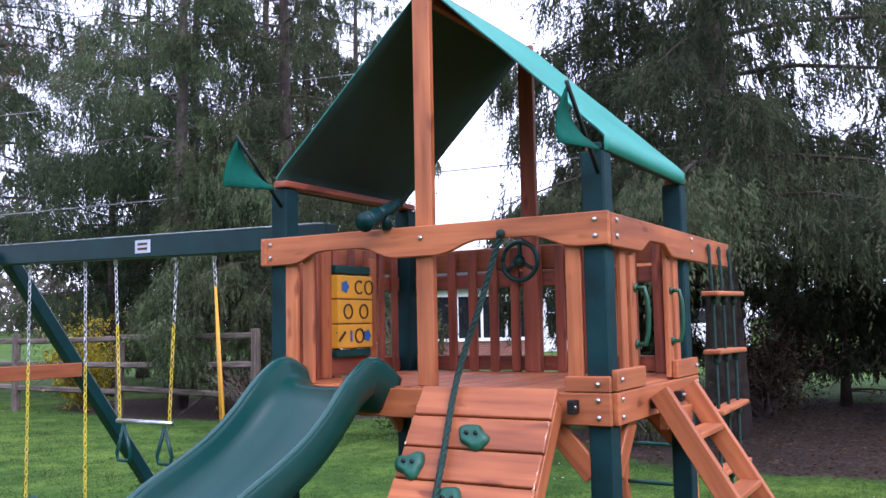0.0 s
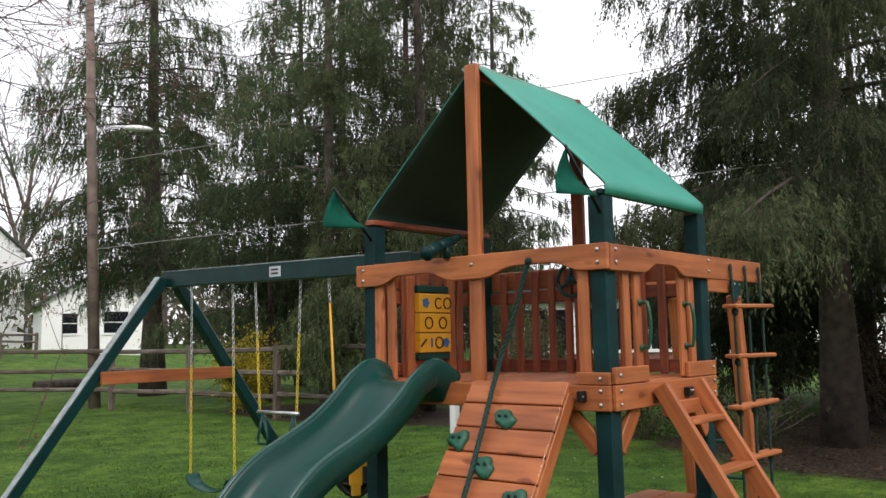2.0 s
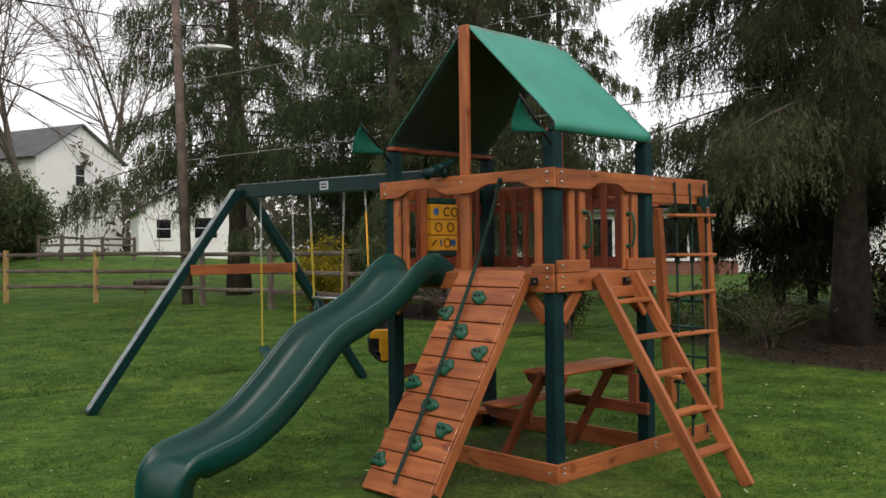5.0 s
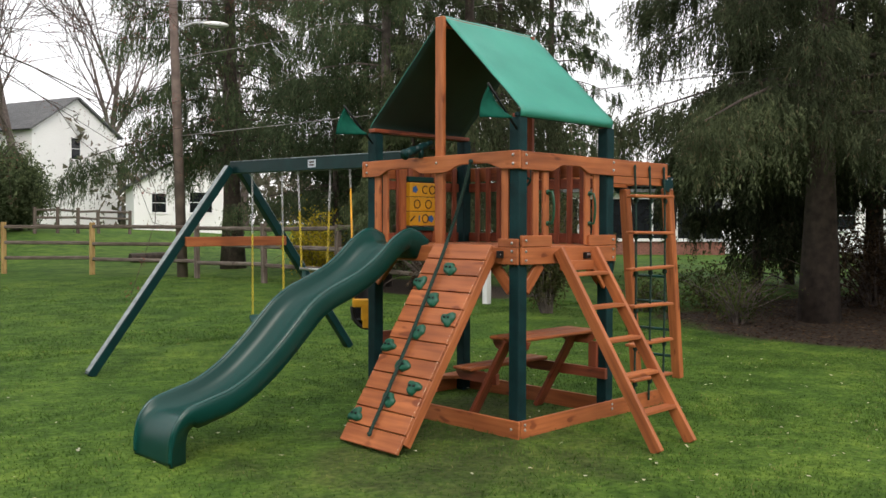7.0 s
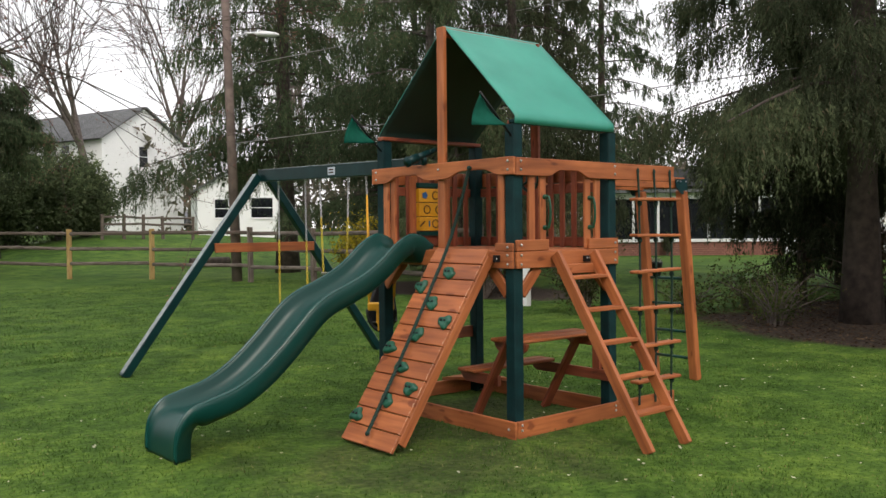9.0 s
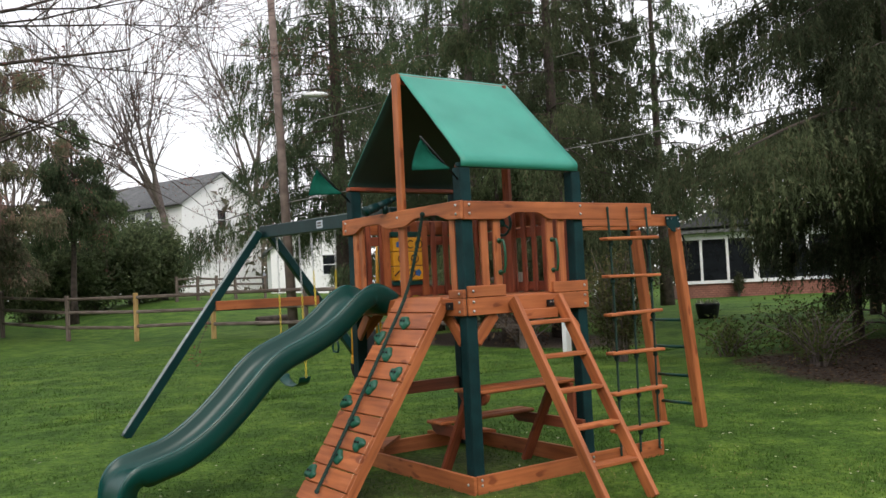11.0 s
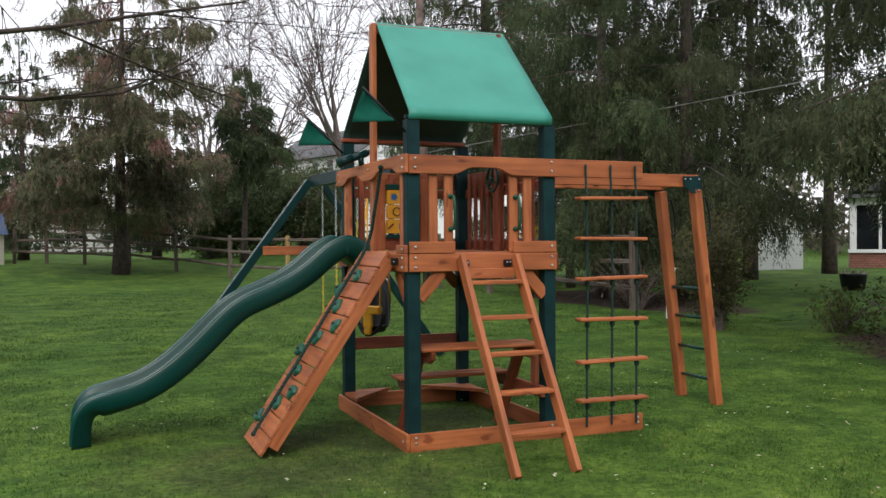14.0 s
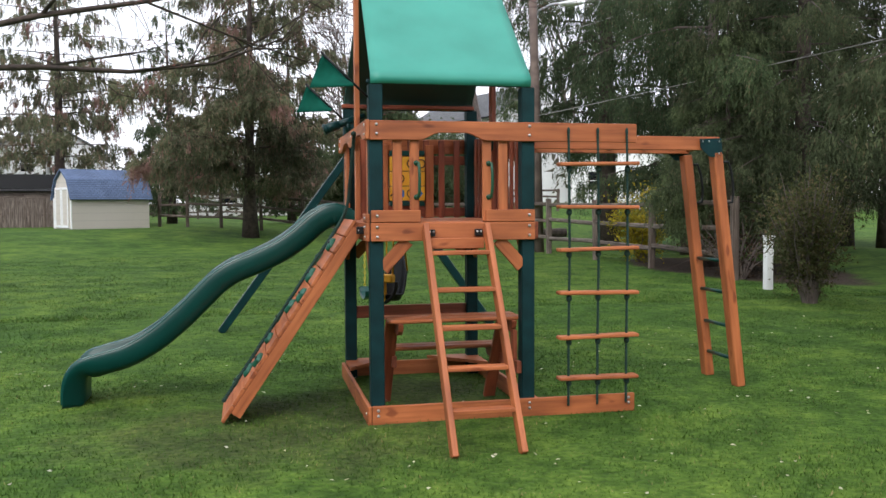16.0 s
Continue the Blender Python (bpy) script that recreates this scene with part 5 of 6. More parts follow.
def build_trees():
    spruce((8.97, 1.69), 17, 4.3, 2.9, 11, mat=NEEDLE_DARK, sprays=50000, short=0.62, trunk=0.25, droop=0.26, label="large dark spruce with drooping branches over bare earth", spray_len=0.42, blade=0.0125, blades=8, thinning=0.9, gaps=0.16, side=(radians(105), -0.2))
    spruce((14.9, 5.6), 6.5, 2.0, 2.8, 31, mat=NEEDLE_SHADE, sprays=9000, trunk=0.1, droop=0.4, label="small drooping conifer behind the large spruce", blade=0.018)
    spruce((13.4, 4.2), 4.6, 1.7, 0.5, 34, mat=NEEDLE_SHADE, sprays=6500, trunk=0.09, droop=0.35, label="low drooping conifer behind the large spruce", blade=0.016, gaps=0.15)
    spruce((9.16, 12.14), 17, 3.0, 4.2, 12, sprays=17000, trunk=0.17, bark=BARK_GREY, gaps=0.3, blade=0.0135, spray_len=0.4, label="tall spruce with a pale bare lower trunk")
    spruce((10.1, 10.3), 15, 2.9, 2.0, 13, mat=NEEDLE_DARK, sprays=19000, trunk=0.2, blade=0.0135, thinning=0.8, gaps=0.15, spray_len=0.4)
    spruce((8.7, 10.6), 5.6, 2.1, 0.5, 14, sprays=15000, trunk=0.1, mat=SHRUB, label="low bushy dark green evergreen", spray_len=0.3, thinning=0.2, blade=0.013)
    spruce((10.8, 21.8), 18, 5.0, 3.9, 15, sprays=30000, trunk=0.34, gaps=0.08, droop=0.24, short=0.6, label="tall spruce with long hanging branchlets behind the fence", spray_len=0.48, blade=0.018, thinning=0.82)
    spruce((10.4, 15.6), 11, 3.0, 0.8, 16, sprays=14000, trunk=0.11, gaps=0.15, thinning=0.7, blade=0.015, spray_len=0.42)
    spruce((11.8, 14.5), 17, 3.2, 1.6, 17, sprays=12000, trunk=0.18, gaps=0.3, blade=0.016, thinning=0.88, spray_len=0.45)
    spruce((13.5, 18.2), 18, 3.4, 1.8, 18, sprays=9000, trunk=0.15, gaps=0.3, blade=0.019, thinning=0.88, spray_len=0.5)
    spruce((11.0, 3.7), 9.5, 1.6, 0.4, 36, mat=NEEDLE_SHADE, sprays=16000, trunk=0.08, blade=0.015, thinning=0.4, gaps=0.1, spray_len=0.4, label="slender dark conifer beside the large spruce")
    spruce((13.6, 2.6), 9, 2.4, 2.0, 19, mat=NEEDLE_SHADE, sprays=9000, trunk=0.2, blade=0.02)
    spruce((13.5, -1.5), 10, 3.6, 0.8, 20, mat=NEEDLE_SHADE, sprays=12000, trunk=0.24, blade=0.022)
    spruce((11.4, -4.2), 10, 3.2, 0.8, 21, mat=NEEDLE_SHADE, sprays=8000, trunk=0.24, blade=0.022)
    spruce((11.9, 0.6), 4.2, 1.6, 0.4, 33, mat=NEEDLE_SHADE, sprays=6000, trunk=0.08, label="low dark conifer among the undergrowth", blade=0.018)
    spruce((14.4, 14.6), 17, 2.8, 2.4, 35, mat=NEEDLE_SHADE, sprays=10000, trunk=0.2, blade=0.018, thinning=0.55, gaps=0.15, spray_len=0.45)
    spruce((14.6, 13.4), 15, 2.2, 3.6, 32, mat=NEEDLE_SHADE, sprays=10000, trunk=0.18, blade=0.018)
    spruce((19.4, 15.3), 16, 2.6, 3.8, 22, sprays=9000, trunk=0.2, blade=0.02)
    spruce((-0.68, 27.6), 12.0, 4.7, 2.2, 23, mat=NEEDLE_WARM, sprays=36000, trunk=0.26, droop=0.1, gaps=0.2, label="broad pine with brownish foliage beside the fence", shape=0.36, spray_len=0.36, blade=0.022, thinning=0.85)
    spruce((4.6, 33.5), 8.8, 2.2, 4.0, 24, mat=NEEDLE, sprays=11000, trunk=0.16, gaps=0.2, label="pointed conifer beyond the fence", spray_len=0.5, blade=0.024)
    spruce((-9.5, 39.0), 14, 4.6, 3.0, 25, mat=NEEDLE_WARM, sprays=10000, trunk=0.3, droop=0.1, gaps=0.35, label="broad pine with reddish tips behind the shed", shape=0.4, blade=0.026, spray_len=0.4, thinning=0.7)
    spruce((-4.6, 40.5), 11, 3.0, 1.0, 26, sprays=6000, trunk=0.22, label="dark conifer far beyond the fence", blade=0.026, shape=0.5, gaps=0.2)
    spruce((1.2, 38.0), 10, 2.6, 0.6, 27, sprays=6000, trunk=0.2, label="dark conifer far beyond the fence", blade=0.026, shape=0.6, gaps=0.2)
    for k, (x, y, h, r) in enumerate(((6.3, 38.4, 4.3, 2.6), (8.5, 39.2, 4.2, 2.4), (10.2, 40.0, 3.6, 1.9), (3.9, 38.2, 3.9, 2.4))):
        shrub((x, y), h, r, (40, 41, 42, 58)[k], SHRUB, 7500, "large rounded green bush in front of the house", stems=40, leaf=0.14)
    shrub((-6.8, 35.5), 2.2, 2.0, 44, SHRUB, 2500, "green bushes behind the shed", stems=20, leaf=0.14)
    shrub((6.95, 5.4), 1.95, 0.85, 45, SHRUB_DULL, 3000, "loose twiggy bush at the edge of the lawn", stems=60, leaf=0.045)
    shrub((7.7, 2.4), 0.9, 0.8, 53, SHRUB_PALE, 700, "loose budding bush at the foot of the spruce", stems=26, leaf=0.035)
    shrub((8.3, 4.4), 0.6, 0.9, 46, SHRUB_PALE, 420, "sparse budding shrub under the spruce", stems=12, leaf=0.05)
    shrub((9.6, 3.9), 0.7, 1.2, 47, SHRUB_PALE, 500, "sparse budding shrub under the spruce", stems=12, leaf=0.05)
    shrub((8.4, 13.9), 1.9, 0.9, 49, FORSYTHIA, 2200, "yellow flowering forsythia behind the fence", stems=30, leaf=0.06)
    shrub((8.1, 9.2), 1.3, 1.0, 50, LITTER, 300, "bare twiggy brown undergrowth", stems=40, leaf=0.05)
    shrub((11.0, 1.6), 1.6, 1.5, 51, LITTER, 1800, "tangled bare undergrowth behind the spruce", stems=60, leaf=0.06)
    shrub((10.6, -1.4), 1.4, 1.6, 52, LITTER, 1800, "tangled bare undergrowth behind the spruce", stems=60, leaf=0.06)
    # leafless trees beyond the houses
    for k, (x, y, h) in enumerate(((18, 60, 22), (24, 63, 24), (30, 58, 21), (12, 62, 18), (6, 64, 16), (36, 62, 21))):
        bare_tree((x, y), h, 0.5, 60 + k, 4, 0.4, wander=0.55, lean=((-0.25, 0.15, 0.2, -0.2, 0.1, 0.0)[k], 0), label="tall leafless tree behind the houses", split=4, twig=0.022)
    # a broad maple just outside the view whose budding limbs reach over the lawn
    limbs = [(4.1, (0.9, -0.05, 0.16), 6.6, 0.062), (4.9, (0.95, 0.25, 0.2), 6.8, 0.062), (5.6, (0.8, -0.3, 0.26), 6.0, 0.062), (6.2, (0.9, 0.1, 0.36), 6.4, 0.062),
             (3.6, (0.75, 0.5, 0.12), 6.0, 0.062), (5.2, (0.85, 0.5, 0.3), 6.4, 0.062), (6.6, (0.8, 0.4, 0.5), 6.0, 0.062), (4.5, (0.7, -0.5, 0.2), 5.0, 0.062),
             (6.8, (0.4, 0.8, 0.5), 5.0, 0.062), (7.0, (-0.8, -0.2, 0.5), 5.0, 0.062), (6.4, (-0.3, 0.9, 0.5), 5.0, 0.062)]
    bare_tree((-5.6, 10.0), 9.0, 0.75, 81, 4, 0.27, buds=60000, label="maple with reddish spring buds on long bare limbs", name="maple_tree", split=3, limbs=limbs, bud_size=0.018, mat=BARK, twig=0.005, wander=1.15)


build_trees()


def build_woods_and_sky_screen():
    rng = np.random.default_rng(77)
    n = 64000
    az = np.radians(rng.uniform(-35, 125, n))
    r = rng.uniform(62, 95, n)
    x, y = r * np.cos(az), r * np.sin(az)
    deg = np.degrees(az)
    top = 6.5 + 2.0 * np.sin(deg * 0.55) + 1.2 * np.sin(deg * 1.7 + 1) + 0.8 * np.sin(deg * 4.3)
    top = np.where(deg < 22, top + 4, top)
    z = 0.3 + rng.uniform(0, 1, n) ** 0.8 * top
    tri = np.empty((n, 3, 3))
    for k in range(3):
        tri[:, k] = np.stack([x, y, z], 1) + rng.normal(0, 0.24, (n, 3))
    # unseen foliage ring behind the viewpoint, added to block low sky light and reflections
    m = 9000
    az = np.radians(rng.uniform(130, 320, m))
    r = rng.uniform(26, 34, m)
    deg = np.degrees(az)
    top = 7.0 + 1.6 * np.sin(deg * 0.31) + 0.9 * np.sin(deg * 1.3)
    c = np.stack([r * np.cos(az), r * np.sin(az) - 4, 0.2 + rng.uniform(0, 1, m) * top], 1)
    near = np.stack([c + rng.normal(0, 0.6, (m, 3)) for k in range(3)], 1)
    tri = np.concatenate([tri, near])
    n += m
    ob = new("woods_and_sky_screen", soup("woods_and_sky_screen", tri.reshape(-1, 3), np.arange(3 * n).reshape(-1, 3), FAR_WOODS))
    tagged(ob, "hazy brown and green woods beyond the houses, with an added unseen ring behind", "woods", kind="stuff")


build_woods_and_sky_screen()


# ---- fence, pole and yard things ----
def build_fence(path, name, label, fresh=(), h=1.5, rails=3):
    th = empty(name, (*path[0], land(*path[0])), label, "fence")
    rng = random.Random(len(path))
    tops = []
    for i, (x, y) in enumerate(path):
        z = land(x, y)
        mat = POST_FRESH if i in fresh else RAIL_GREY
        board("post", (x, y, z - 0.1), (x + rng.uniform(-0.03, 0.03), y, z + h + rng.uniform(-0.05, 0.06)), 0.14, 0.11, mat, th, (1, 0, 0), 0.015)
    for i in range(len(path) - 1):
        (x0, y0), (x1, y1) = path[i], path[i + 1]
        for k in range(rails):
            z = h * (0.3, 0.62, 0.91)[k]
            a = (x0, y0, land(x0, y0) + z + rng.uniform(-0.04, 0.04))
            b = (x1, y1, land(x1, y1) + z + rng.uniform(-0.04, 0.04))
            board("rail", a, b, 0.105, 0.075, RAIL_GREY, th, bev=0.025)


build_fence([(7.9, 9.0), (7.8, 12.2), (7.65, 15.0), (7.5, 18.1), (6.1, 21.7), (4.38, 23.9), (2.9, 26.6), (1.27, 29.0), (-0.3, 30.7), (-1.9, 31.9), (-3.3, 32.8), (-4.5, 33.6)],
            "split_rail_fence", "weathered grey split rail fence with two fresh posts", (4, 5))
build_fence([(10.0, 37.3), (11.2, 37.8), (12.3, 38.2), (13.5, 38.7), (15.4, 39.4)], "split_rail_fence", "weathered split rail fence before the white house", h=1.15)
build_fence([(-12, 52), (-8, 52.5), (-4, 53), (0, 53.5), (4, 54)], "split_rail_fence", "far weathered split rail fence")


def build_pole():
    th = empty("street_lamp", (7.44, 18.8, 0), "leaning weathered wooden pole with a street lamp arm", "street lamp")
    top = Vector((7.25, 19.1, 11.0))
    tube("pole", [(7.44, 18.8, -0.1), Vector((7.44, 18.8, 0)).lerp(top, 0.5), top], [0.15, 0.125, 0.1], POLE_WOOD, th, 12)
    a = Vector((7.44, 18.8, 0)).lerp(top, 0.6)
    tube("arm", [a, a + Vector((0.15, -0.06, 0.35)), (7.75, 18.65, 7.08), (8.05, 18.45, 7.1)], 0.03, STEEL, th, 8)
    bm = bmesh.new()
    bmesh.ops.create_icosphere(bm, subdivisions=3, radius=1)
    bmesh.ops.scale(bm, vec=(0.36, 0.14, 0.085), verts=bm.verts)
    part("lamp_head", bm, WHITE, th, "pale lamp head", pose(8.25, 18.35, 7.06, 0, 0, -25), True)


build_pole()


def build_cables():
    for a, b, sag in (((7.35, 18.95, 6.08), (25.2, -2.84, 10.28), 0.05), ((7.4, 18.9, 3.93), (12.12, -5.66, 4.42), 0.05)):
        a, b = Vector(a), Vector(b)
        pts = [a.lerp(b, k / 16) - Vector((0, 0, 4 * sag * (k / 16) * (1 - k / 16))) for k in range(17)]
        ob = tube("overhead_cable", pts, 0.011, STONE, None, 5)
        tagged(ob, "thin grey overhead cable strung from the pole", "cable", "overhead cables")


build_cables()


def build_small_yard_things():
    th = empty("white_post", (7.48, 7.26, 0), "short weathered white wooden post in the lawn", "post")
    board("shaft", (7.48, 7.26, -0.05), (7.48, 7.26, 0.84), 0.12, 0.12, WHITE, th, (0, 1, 0), 0.008)
    part("cap", box_mesh(0.15, 0.15, 0.03, WHITE, 0.006), WHITE, th, "", pose(7.48, 7.26, 0.855))
    x, y = 13.5, 8.92
    z = land(x, y)
    pl = empty("planter", (x, y, z), "dark round tub planter with low dry stems", "planter")
    v, f = [], []
    tube_lists([(x, y, z - 0.01), (x, y, z + 0.1), (x, y, z + 0.3), (x, y, z + 0.34)], [0.22, 0.25, 0.28, 0.29], 20, v, f)
    part("tub", soup("tub", v, f, BLACK, True), BLACK, pl)
    g = np.random.default_rng(4)
    v, f = [], []
    for k in range(60):
        a, r = g.uniform(0, 6.28), 0.24 * math.sqrt(g.uniform(0, 1))
        p = (x + r * math.cos(a), y + r * math.sin(a), z + 0.33)
        tube_lists([p, (p[0] + g.normal(0, 0.03), p[1] + g.normal(0, 0.03), p[2] + g.uniform(0.03, 0.12))], [0.008, 0.004], 4, v, f)
    tagged(part("stems", soup("stems", v, f, PETAL, False), PETAL, pl, "pale dry stems"), kind="stuff")
    th = empty("white_pole", (-10.2, 40.0, land(-10.2, 40)), "tall slender white pole beyond the sheds", "pole")
    tube("shaft", [(-10.2, 40.0, land(-10.2, 40) - 0.1), (-10.2, 40.0, 5.8)], 0.07, WHITE, th, 10)
    bm = bmesh.new()
    bmesh.ops.create_icosphere(bm, subdivisions=2, radius=0.1)
    part("finial", bm, WHITE, th, "", pose(-10.2, 40.0, 5.87), True)
    x, y = 10.6, 27.3
    z = land(x, y)
    v, f = [], []
    for k in range(3):
        tube_lists([(x - 0.8 + 0.1 * k, y - 0.1 + 0.22 * k, z + 0.16), (x + 0.75, y - 0.12 + 0.22 * k, z + 0.18)], 0.17, 10, v, f)
    th = new("log_pile", soup("log_pile", v, f, BARK))
    tagged(th, "low pile of dark cut logs on grass", "logs")


build_small_yard_things()


# ---- buildings ----
def wall_box(name, lo, hi, mat, parent, at):
    bm = bmesh.new()
    bmesh.ops.create_cube(bm, size=1)
    for v in bm.verts:
        v.co = Vector([lo[k] if v.co[k] < 0 else hi[k] for k in range(3)])
    return part(name, bm, mat, parent, "", at)


def prism(name, outline, y0, y1, mat, parent, at, label=""):
    """An outline in x-z carried along y."""
    bm = bmesh.new()
    a = [bm.verts.new((x, y0, z)) for x, z in outline]
    b = [bm.verts.new((x, y1, z)) for x, z in outline]
    bm.faces.new(a)
    bm.faces.new(list(reversed(b)))
    for k in range(len(outline)):
        q = (k + 1) % len(outline)
        bm.faces.new((a[q], a[k], b[k], b[q]))
    bmesh.ops.recalc_face_normals(bm, faces=bm.faces[:])
    return part(name, bm, mat, parent, label, at)


def slab(name, a, b, thick, y0, y1, mat, parent, at):
    """A sloped roof slab from a to b in x-z, with coordinates for the shingles."""
    a, b = Vector((a[0], 0, a[1])), Vector((b[0], 0, b[1]))
    d = (b - a)
    ln = d.length
    d.normalize()
    nrm = Vector((-d.z, 0, d.x)) * thick
    if nrm.z < 0:
        nrm = -nrm
    bm = bmesh.new()
    uv = bm.loops.layers.uv.new("UVMap")
    vs = []
    for y in (y0, y1):
        for p in (a, b, b + nrm, a + nrm):
            vs.append(bm.verts.new((p.x, y, p.z)))
    for q in ((0, 1, 2, 3), (7, 6, 5, 4), (3, 2, 6, 7), (1, 0, 4, 5), (2, 1, 5, 6), (0, 3, 7, 4)):
        fc = bm.faces.new([vs[i] for i in q])
        for lp in fc.loops:
            lp[uv].uv = (lp.vert.co.y, (lp.vert.co - a).dot(d))
    bmesh.ops.recalc_face_normals(bm, faces=bm.faces[:])
    return part(name, bm, mat, parent, "", at)


def window(parent, at, w, h, bars=1):
    """A window in its own x-z plane, looking along -y, from its lower middle."""
    fr = wall_box("window", (-w / 2, -0.03, 0), (w / 2, 0.02, h), WHITE, parent, at)
    wall_box("pane", (-w / 2 + 0.06, -0.036, 0.06), (w / 2 - 0.06, -0.031, h - 0.06), DARK_GLASS, fr, at)
    for k in range(bars):
        z = h * (k + 1) / (bars + 1)
        wall_box("bar", (-w / 2 + 0.06, -0.046, z - 0.02), (w / 2 - 0.06, -0.037, z + 0.02), WHITE, fr, at)
    wall_box("sill", (-w / 2 - 0.05, -0.07, -0.05), (w / 2 + 0.05, 0.0, -0.002), WHITE, fr, at)


def gable_house(name, at, width, depth, eave, peak, label, roof=SHINGLE, windows=(), group="houses round the lawn"):
    """Its gable wall in the x-z plane at y = 0 looking along -y, and the house behind it."""
    th = empty(name, at.translation, label, "house", group)
    h = width / 2
    prism("wall", [(-h, -0.5), (h, -0.5), (h, eave), (0, peak), (-h, eave)], 0, depth, SIDING, th, at)
    over = 0.35
    s = (peak - eave) / h
    for sgn in (-1, 1):
        slab("roof", (sgn * (h + over), eave - over * s + 0.02), (0, peak + 0.02), 0.12, -0.3, depth + 0.3, roof, th, at)
    for side, x, z, w, hh in windows:
        if side == "gable":
            m = at @ pose(x, 0, z)
        elif side == "left":
            m = at @ pose(-h, x, z, 0, 0, -90)
        else:
            m = at @ pose(h, x, z, 0, 0, 90)
        window(th, m, w, hh)
    return th


def build_houses():
    # two-storey white house; its gable wall looks a little east of south
    at = pose(21.1, 60.3, 0.13, 0, 0, 18)
    gable_house("white_house", at, 7.35, 14, 8.0, 10.4, "two-storey white house with grey shingle roof",
                windows=(("gable", -0.1, 6.0, 0.85, 1.6), ("left", 4.1, 6.4, 1.0, 1.25), ("left", 6.3, 6.4, 1.0, 1.25), ("left", 10.5, 6.4, 1.0, 1.25), ("left", 4.6, 3.0, 1.7, 1.4)))
    # low white house behind the spruce
    at = pose(21.2, 44.5, 1.15, 0, 0, -22)
    gable_house("white_house", at, 5.8, 10, 2.7, 4.4, "low white sided house half hidden by a spruce",
                windows=(("gable", 0.9, 1.0, 1.4, 1.3), ("gable", -1.5, 1.0, 0.9, 1.2)))
    # further white houses at the far side
    at = pose(-15.5, 66, land(-15, 66), 0, 0, 20)
    gable_house("white_house", at, 9, 12, 4.6, 7.2, "white house far behind the shed", windows=(("gable", 2, 1.2, 1.3, 1.4), ("gable", -1.5, 3.4, 1, 1.3)))
    at = pose(0.5, 70, land(0, 70), 0, 0, 5)
    gable_house("white_house", at, 12, 9, 2.8, 5.0, "low white house far behind the fence", roof=SHINGLE_DARK, windows=(("gable", 2, 1.0, 1.6, 1.2), ("gable", -3, 1.0, 1.6, 1.2)))
    build_porch_house()


def build_porch_house():
    # its long wall runs along (0.72, -0.69) from the near corner
    x, y = 24.2, 19.0
    yaw = math.degrees(math.atan2(-0.72, 0.69))
    at = pose(x, y, land(x, y), 0, 0, yaw)
    th = empty("porch_house", at.translation, "white house with glazed porch on a red brick base", "house", "houses round the lawn")
    bm = bmesh.new()
    uv = bm.loops.layers.uv.new("UVMap")
    vs = [bm.verts.new(p) for p in ((0, 0, -0.4), (7.0, 0, -0.4), (7.0, 0, 0.55), (0, 0, 0.55), (0, 4, -0.4), (7.0, 4, -0.4), (7.0, 4, 0.55), (0, 4, 0.55))]
    for q in ((0, 1, 2, 3), (4, 0, 3, 7), (1, 5, 6, 2), (3, 2, 6, 7), (5, 4, 7, 6)):
        fc = bm.faces.new([vs[i] for i in q])
        for lp in fc.loops:
            c = lp.vert.co
            lp[uv].uv = (c.x + c.y, c.z)
    part("brick_base", bm, BRICK, th, "red brick base wall", at)
    wall_box("sill", (-0.06, -0.08, 0.556), (7.06, 0.1, 0.68), WHITE, th, at)
    wall_box("head", (-0.06, -0.08, 2.3), (7.06, 0.1, 2.55), WHITE, th, at)
    edges = [0.0, 0.95, 1.95, 2.95, 3.95, 4.95, 5.95, 6.85]
    for k, e in enumerate(edges):
        wall_box("mullion", (e, -0.05, 0.68), (e + (0.22 if k in (0, 3, 7) else 0.1), 0.08, 2.3), WHITE, th, at)
    for k in range(len(edges) - 1):
        wall_box("pane", (edges[k] + 0.1, 0.0, 0.68), (edges[k + 1], 0.03, 2.3), DARK_GLASS, th, at)
    wall_box("pane", (0.0, 0.1, 0.68), (0.03, 3.9, 2.3), DARK_GLASS, th, at)
    wall_box("wall", (0.1, 0.12, 0.55), (7.0, 4, 2.3), SHINGLE_DARK, th, at)
    slab("roof", (-0.2, 2.56), (7.3, 2.57), 0.12, -0.4, 4.2, SHINGLE, th, at)
    prism("wall", [(6.5, -0.3), (18, -0.3), (18, 2.9), (6.5, 2.9)], 2.0, 10, SIDING, th, at)
    prism("wall", [(0.2, -0.3), (6.5, -0.3), (6.5, 2.9), (0.2, 2.9)], 4.02, 10, SIDING, th, at)
    prism("roof", [(0, 2.9), (18.4, 2.9), (18.4, 3.05), (0, 3.05)], 1.6, 10.4, SHINGLE, th, at)
    prism("roof", [(0.4, 3.06), (18, 3.06), (16.5, 3.7), (1.9, 3.7)], 3.0, 9.5, SHINGLE, th, at)
    for wx in (9, 12.5, 15.5):
        window(th, at @ pose(wx, 2.0, 1.0), 1.3, 1.3)
    p = at @ Vector((2.3, -0.4, 0))
    shrub((p.x, p.y), 1.0, 0.26, 57, NEEDLE_SHADE, 700, "small dark upright shrub against the brick base", stems=10, leaf=0.05)


build_houses()


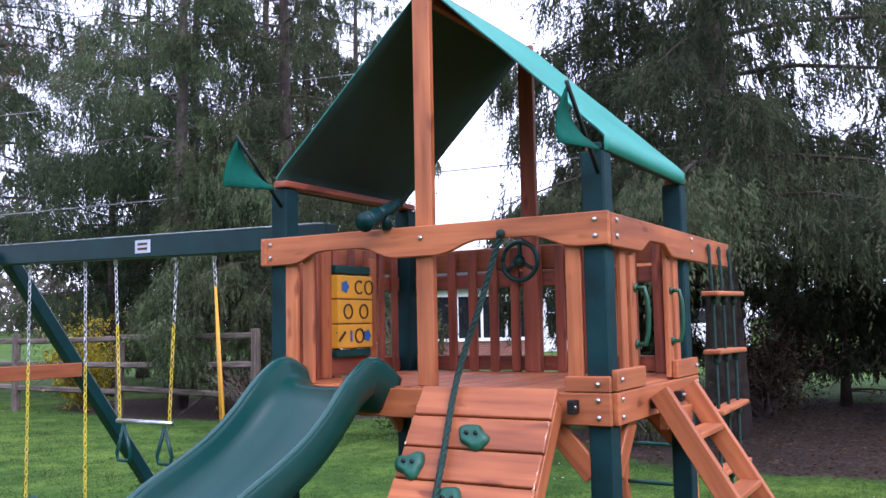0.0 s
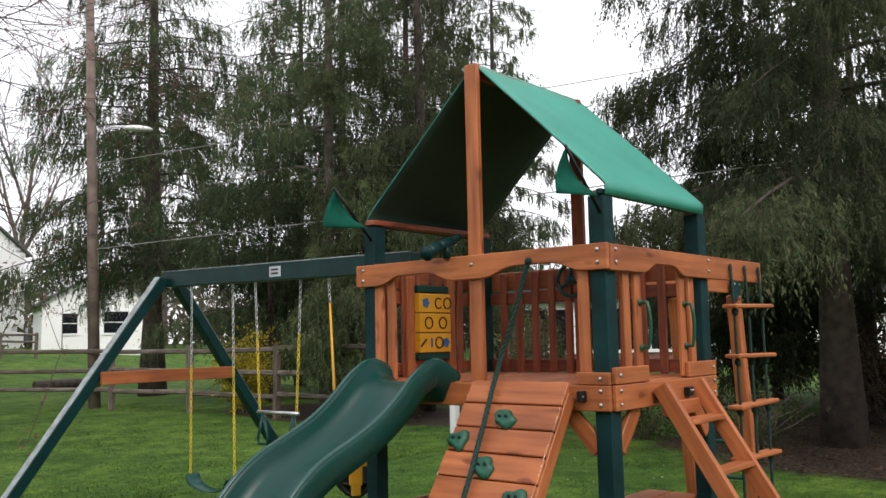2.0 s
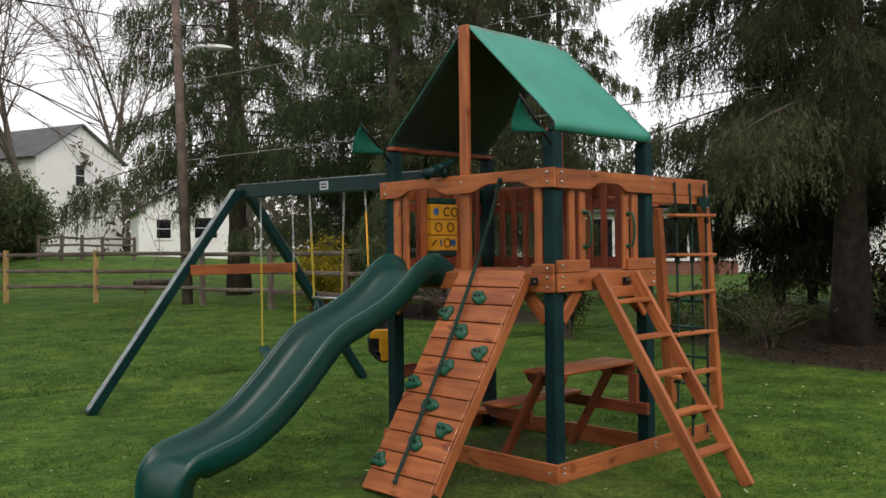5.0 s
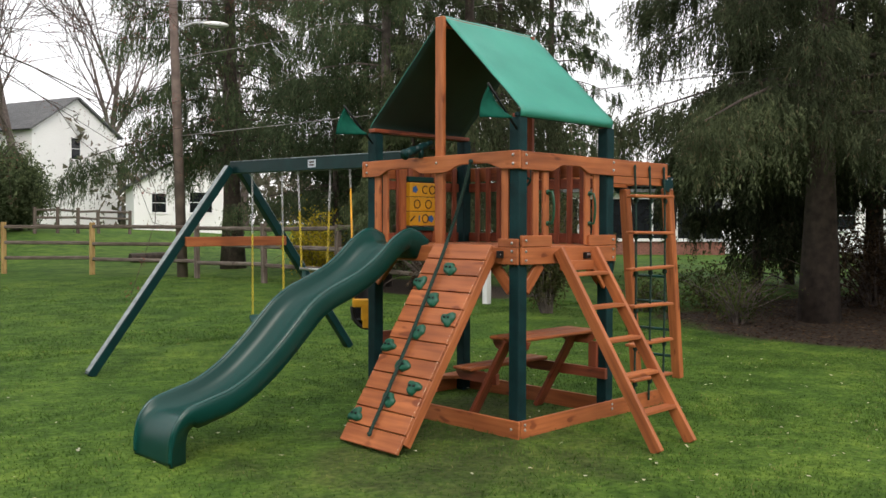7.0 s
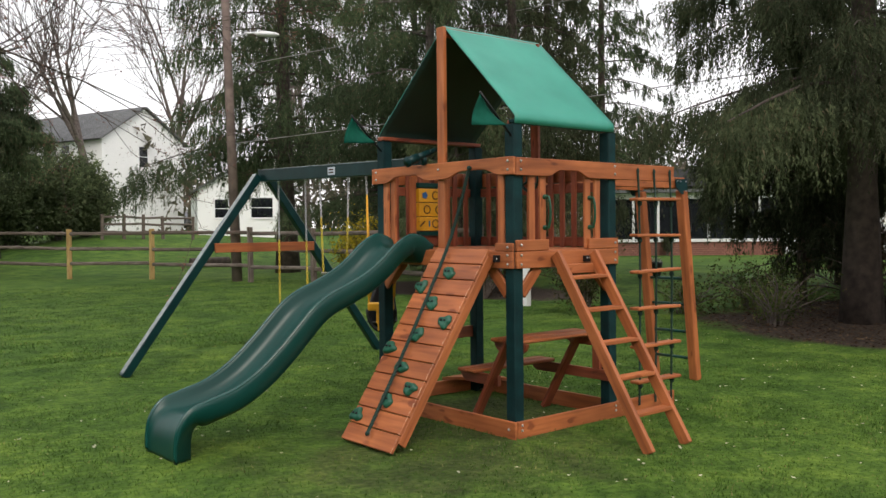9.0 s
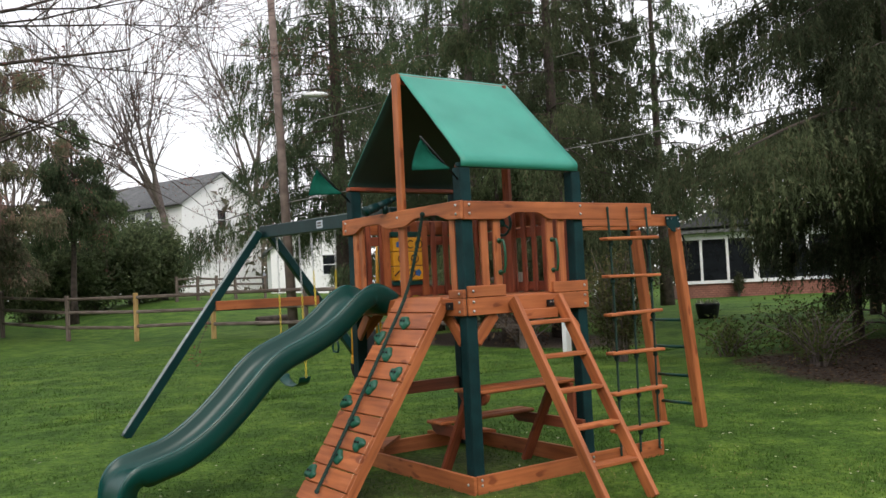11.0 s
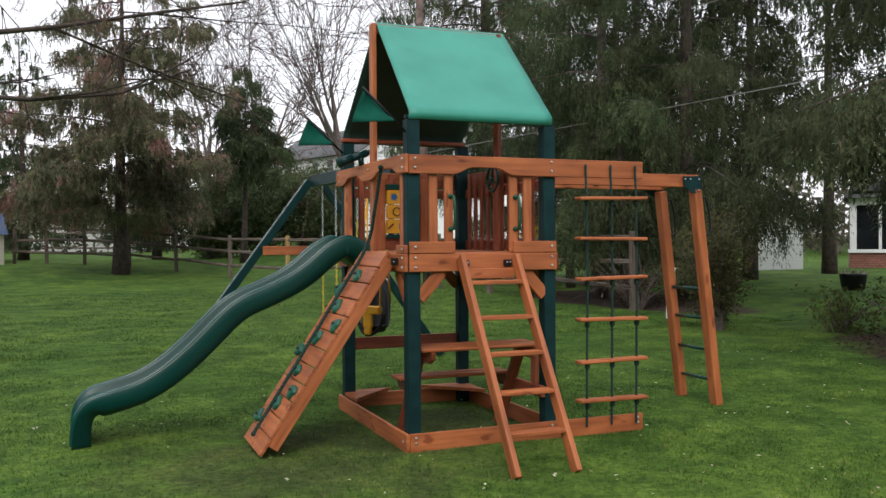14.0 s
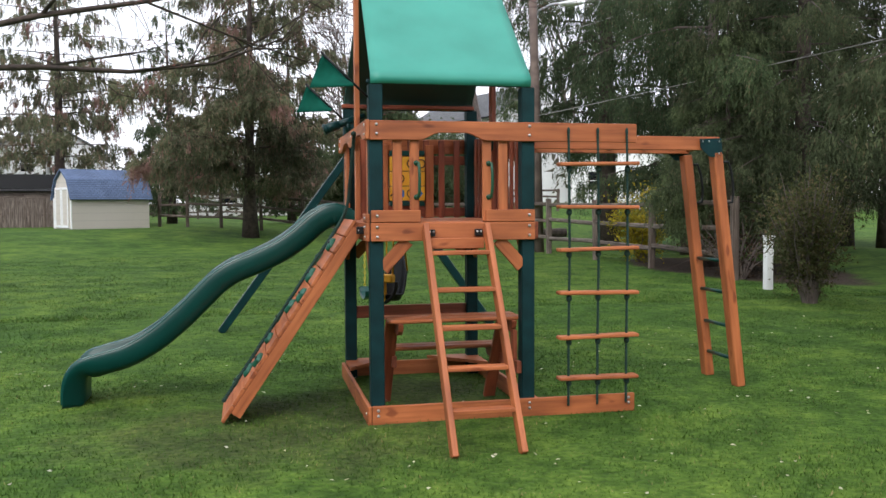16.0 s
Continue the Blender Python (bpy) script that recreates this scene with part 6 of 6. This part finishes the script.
def build_shed():
    at = pose(-7.92, 31.47, land(-7.6, 31.2), 0, 0, -59.5)
    th = empty("garden_shed", at.translation, "small cream barn shed with a blue shingle roof", "shed")
    # gable end in the x-z plane at y = 0, the body runs along +y
    at = at @ pose(0, 0, 0)
    h = 0.95
    out = [(-h, -0.1), (h, -0.1), (h, 1.2), (h * 0.66, 1.9), (0, 2.28), (-h * 0.66, 1.9), (-h, 1.2)]
    prism("wall", out, 0, 3.1, SIDING_SHED, th, at)
    for s in (-1, 1):
        slab("roof", (s * (h + 0.1), 1.12), (s * h * 0.66, 1.92), 0.05, -0.1, 3.2, SHINGLE_BLUE, th, at)
        slab("roof", (s * h * 0.68, 1.9), (0, 2.31), 0.05, -0.1, 3.2, SHINGLE_BLUE, th, at)
    for s in (-1, 1):
        d = wall_box("door", (s * 0.36 - 0.33, -0.04, 0.05), (s * 0.36 + 0.33, -0.002, 1.62), SIDING_SHED, th, at)
        for x0, x1, z0, z1 in ((s * 0.36 - 0.33, s * 0.36 + 0.33, 1.53, 1.62), (s * 0.36 - 0.33, s * 0.36 + 0.33, 0.05, 0.14), (s * 0.36 - 0.33, s * 0.36 - 0.25, 0.15, 1.52), (s * 0.36 + 0.25, s * 0.36 + 0.33, 0.15, 1.52)):
            wall_box("trim", (x0, -0.06, z0), (x1, -0.041, z1), WHITE, d, at)
    for x in (-h, h - 0.09):
        wall_box("corner_board", (x - 0.01, -0.03, 0), (x + 0.1, -0.002, 1.2), WHITE, th, at)
    # a dark-roofed shed and board fence behind it
    b = pose(-11.4, 36.5, land(-11.4, 36.5), 0, 0, 6)
    th2 = empty("dark_shed", b.translation, "low grey shed with a dark roof", "shed")
    wall_box("wall", (-3.2, 0, -0.1), (3.0, 2.5, 1.55), RAIL_GREY, th2, b)
    slab("roof", (-3.4, 1.56), (3.2, 1.57), 0.1, -0.2, 1.4, SHINGLE_DARK, th2, b)
    prism("roof", [(-3.4, 1.68), (3.2, 1.68), (3.0, 2.3), (-3.2, 2.3)], -0.2, 2.6, SHINGLE_DARK, th2, b)
    th3 = empty("board_fence", (-10, 34.2, land(-10, 34.2)), "grey upright board fence beside the shed", "fence")
    z = land(-10, 34.2)
    for k in range(34):
        x = -13.6 + k * 0.155
        board("board", (x, 34.6, z - 0.05), (x, 34.6, z + 1.25), 0.12, 0.025, RAIL_GREY, th3, (1, 0, 0), 0)
    for zz in (0.3, 1.0):
        board("rail", (-13.7, 34.64, z + zz), (-8.4, 34.64, z + zz), 0.08, 0.04, RAIL_GREY, th3)


build_shed()


def build_small_shed():
    at = pose(22.7, 20.9, land(22.7, 20.9), 0, 0, -42)
    th = empty("white_shed", at.translation, "small white sided garden shed among the trees", "shed")
    prism("wall", [(-0.8, -0.1), (0.8, -0.1), (0.8, 1.7), (0, 2.15), (-0.8, 1.7)], 0, 2.0, SIDING, th, at)
    for s in (-1, 1):
        slab("roof", (s * 0.95, 1.63), (0, 2.16), 0.06, -0.1, 2.1, SHINGLE, th, at)


build_small_shed()


def build_car():
    x, y = 28.7, 68.5
    at = pose(x, y, land(x, y), 0, 0, 25)
    th = empty("parked_car", at.translation, "grey car parked between the white houses", "car")
    out = [(-2.1, 0.3), (2.1, 0.3), (2.15, 0.65), (1.95, 0.9), (1.1, 1.0), (0.55, 1.48), (-1.1, 1.5), (-1.75, 1.05), (-2.1, 0.95)]
    prism("body", out, -0.82, 0.82, CAR_PAINT, th, at)
    prism("side_window", [(-1.5, 1.02), (0.85, 1.02), (0.45, 1.4), (-1.05, 1.42)], -0.835, -0.822, DARK_GLASS, th, at)
    for wx in (-1.35, 1.3):
        for wy in (-0.8, 0.8):
            v, f = [], []
            p = [at @ Vector((wx, wy - 0.1, 0.32)), at @ Vector((wx, wy + 0.1, 0.32))]
            tube_lists(p, 0.32, 16, v, f)
            part("wheel", soup("wheel", v, f, RUBBER), RUBBER, th)


build_car()
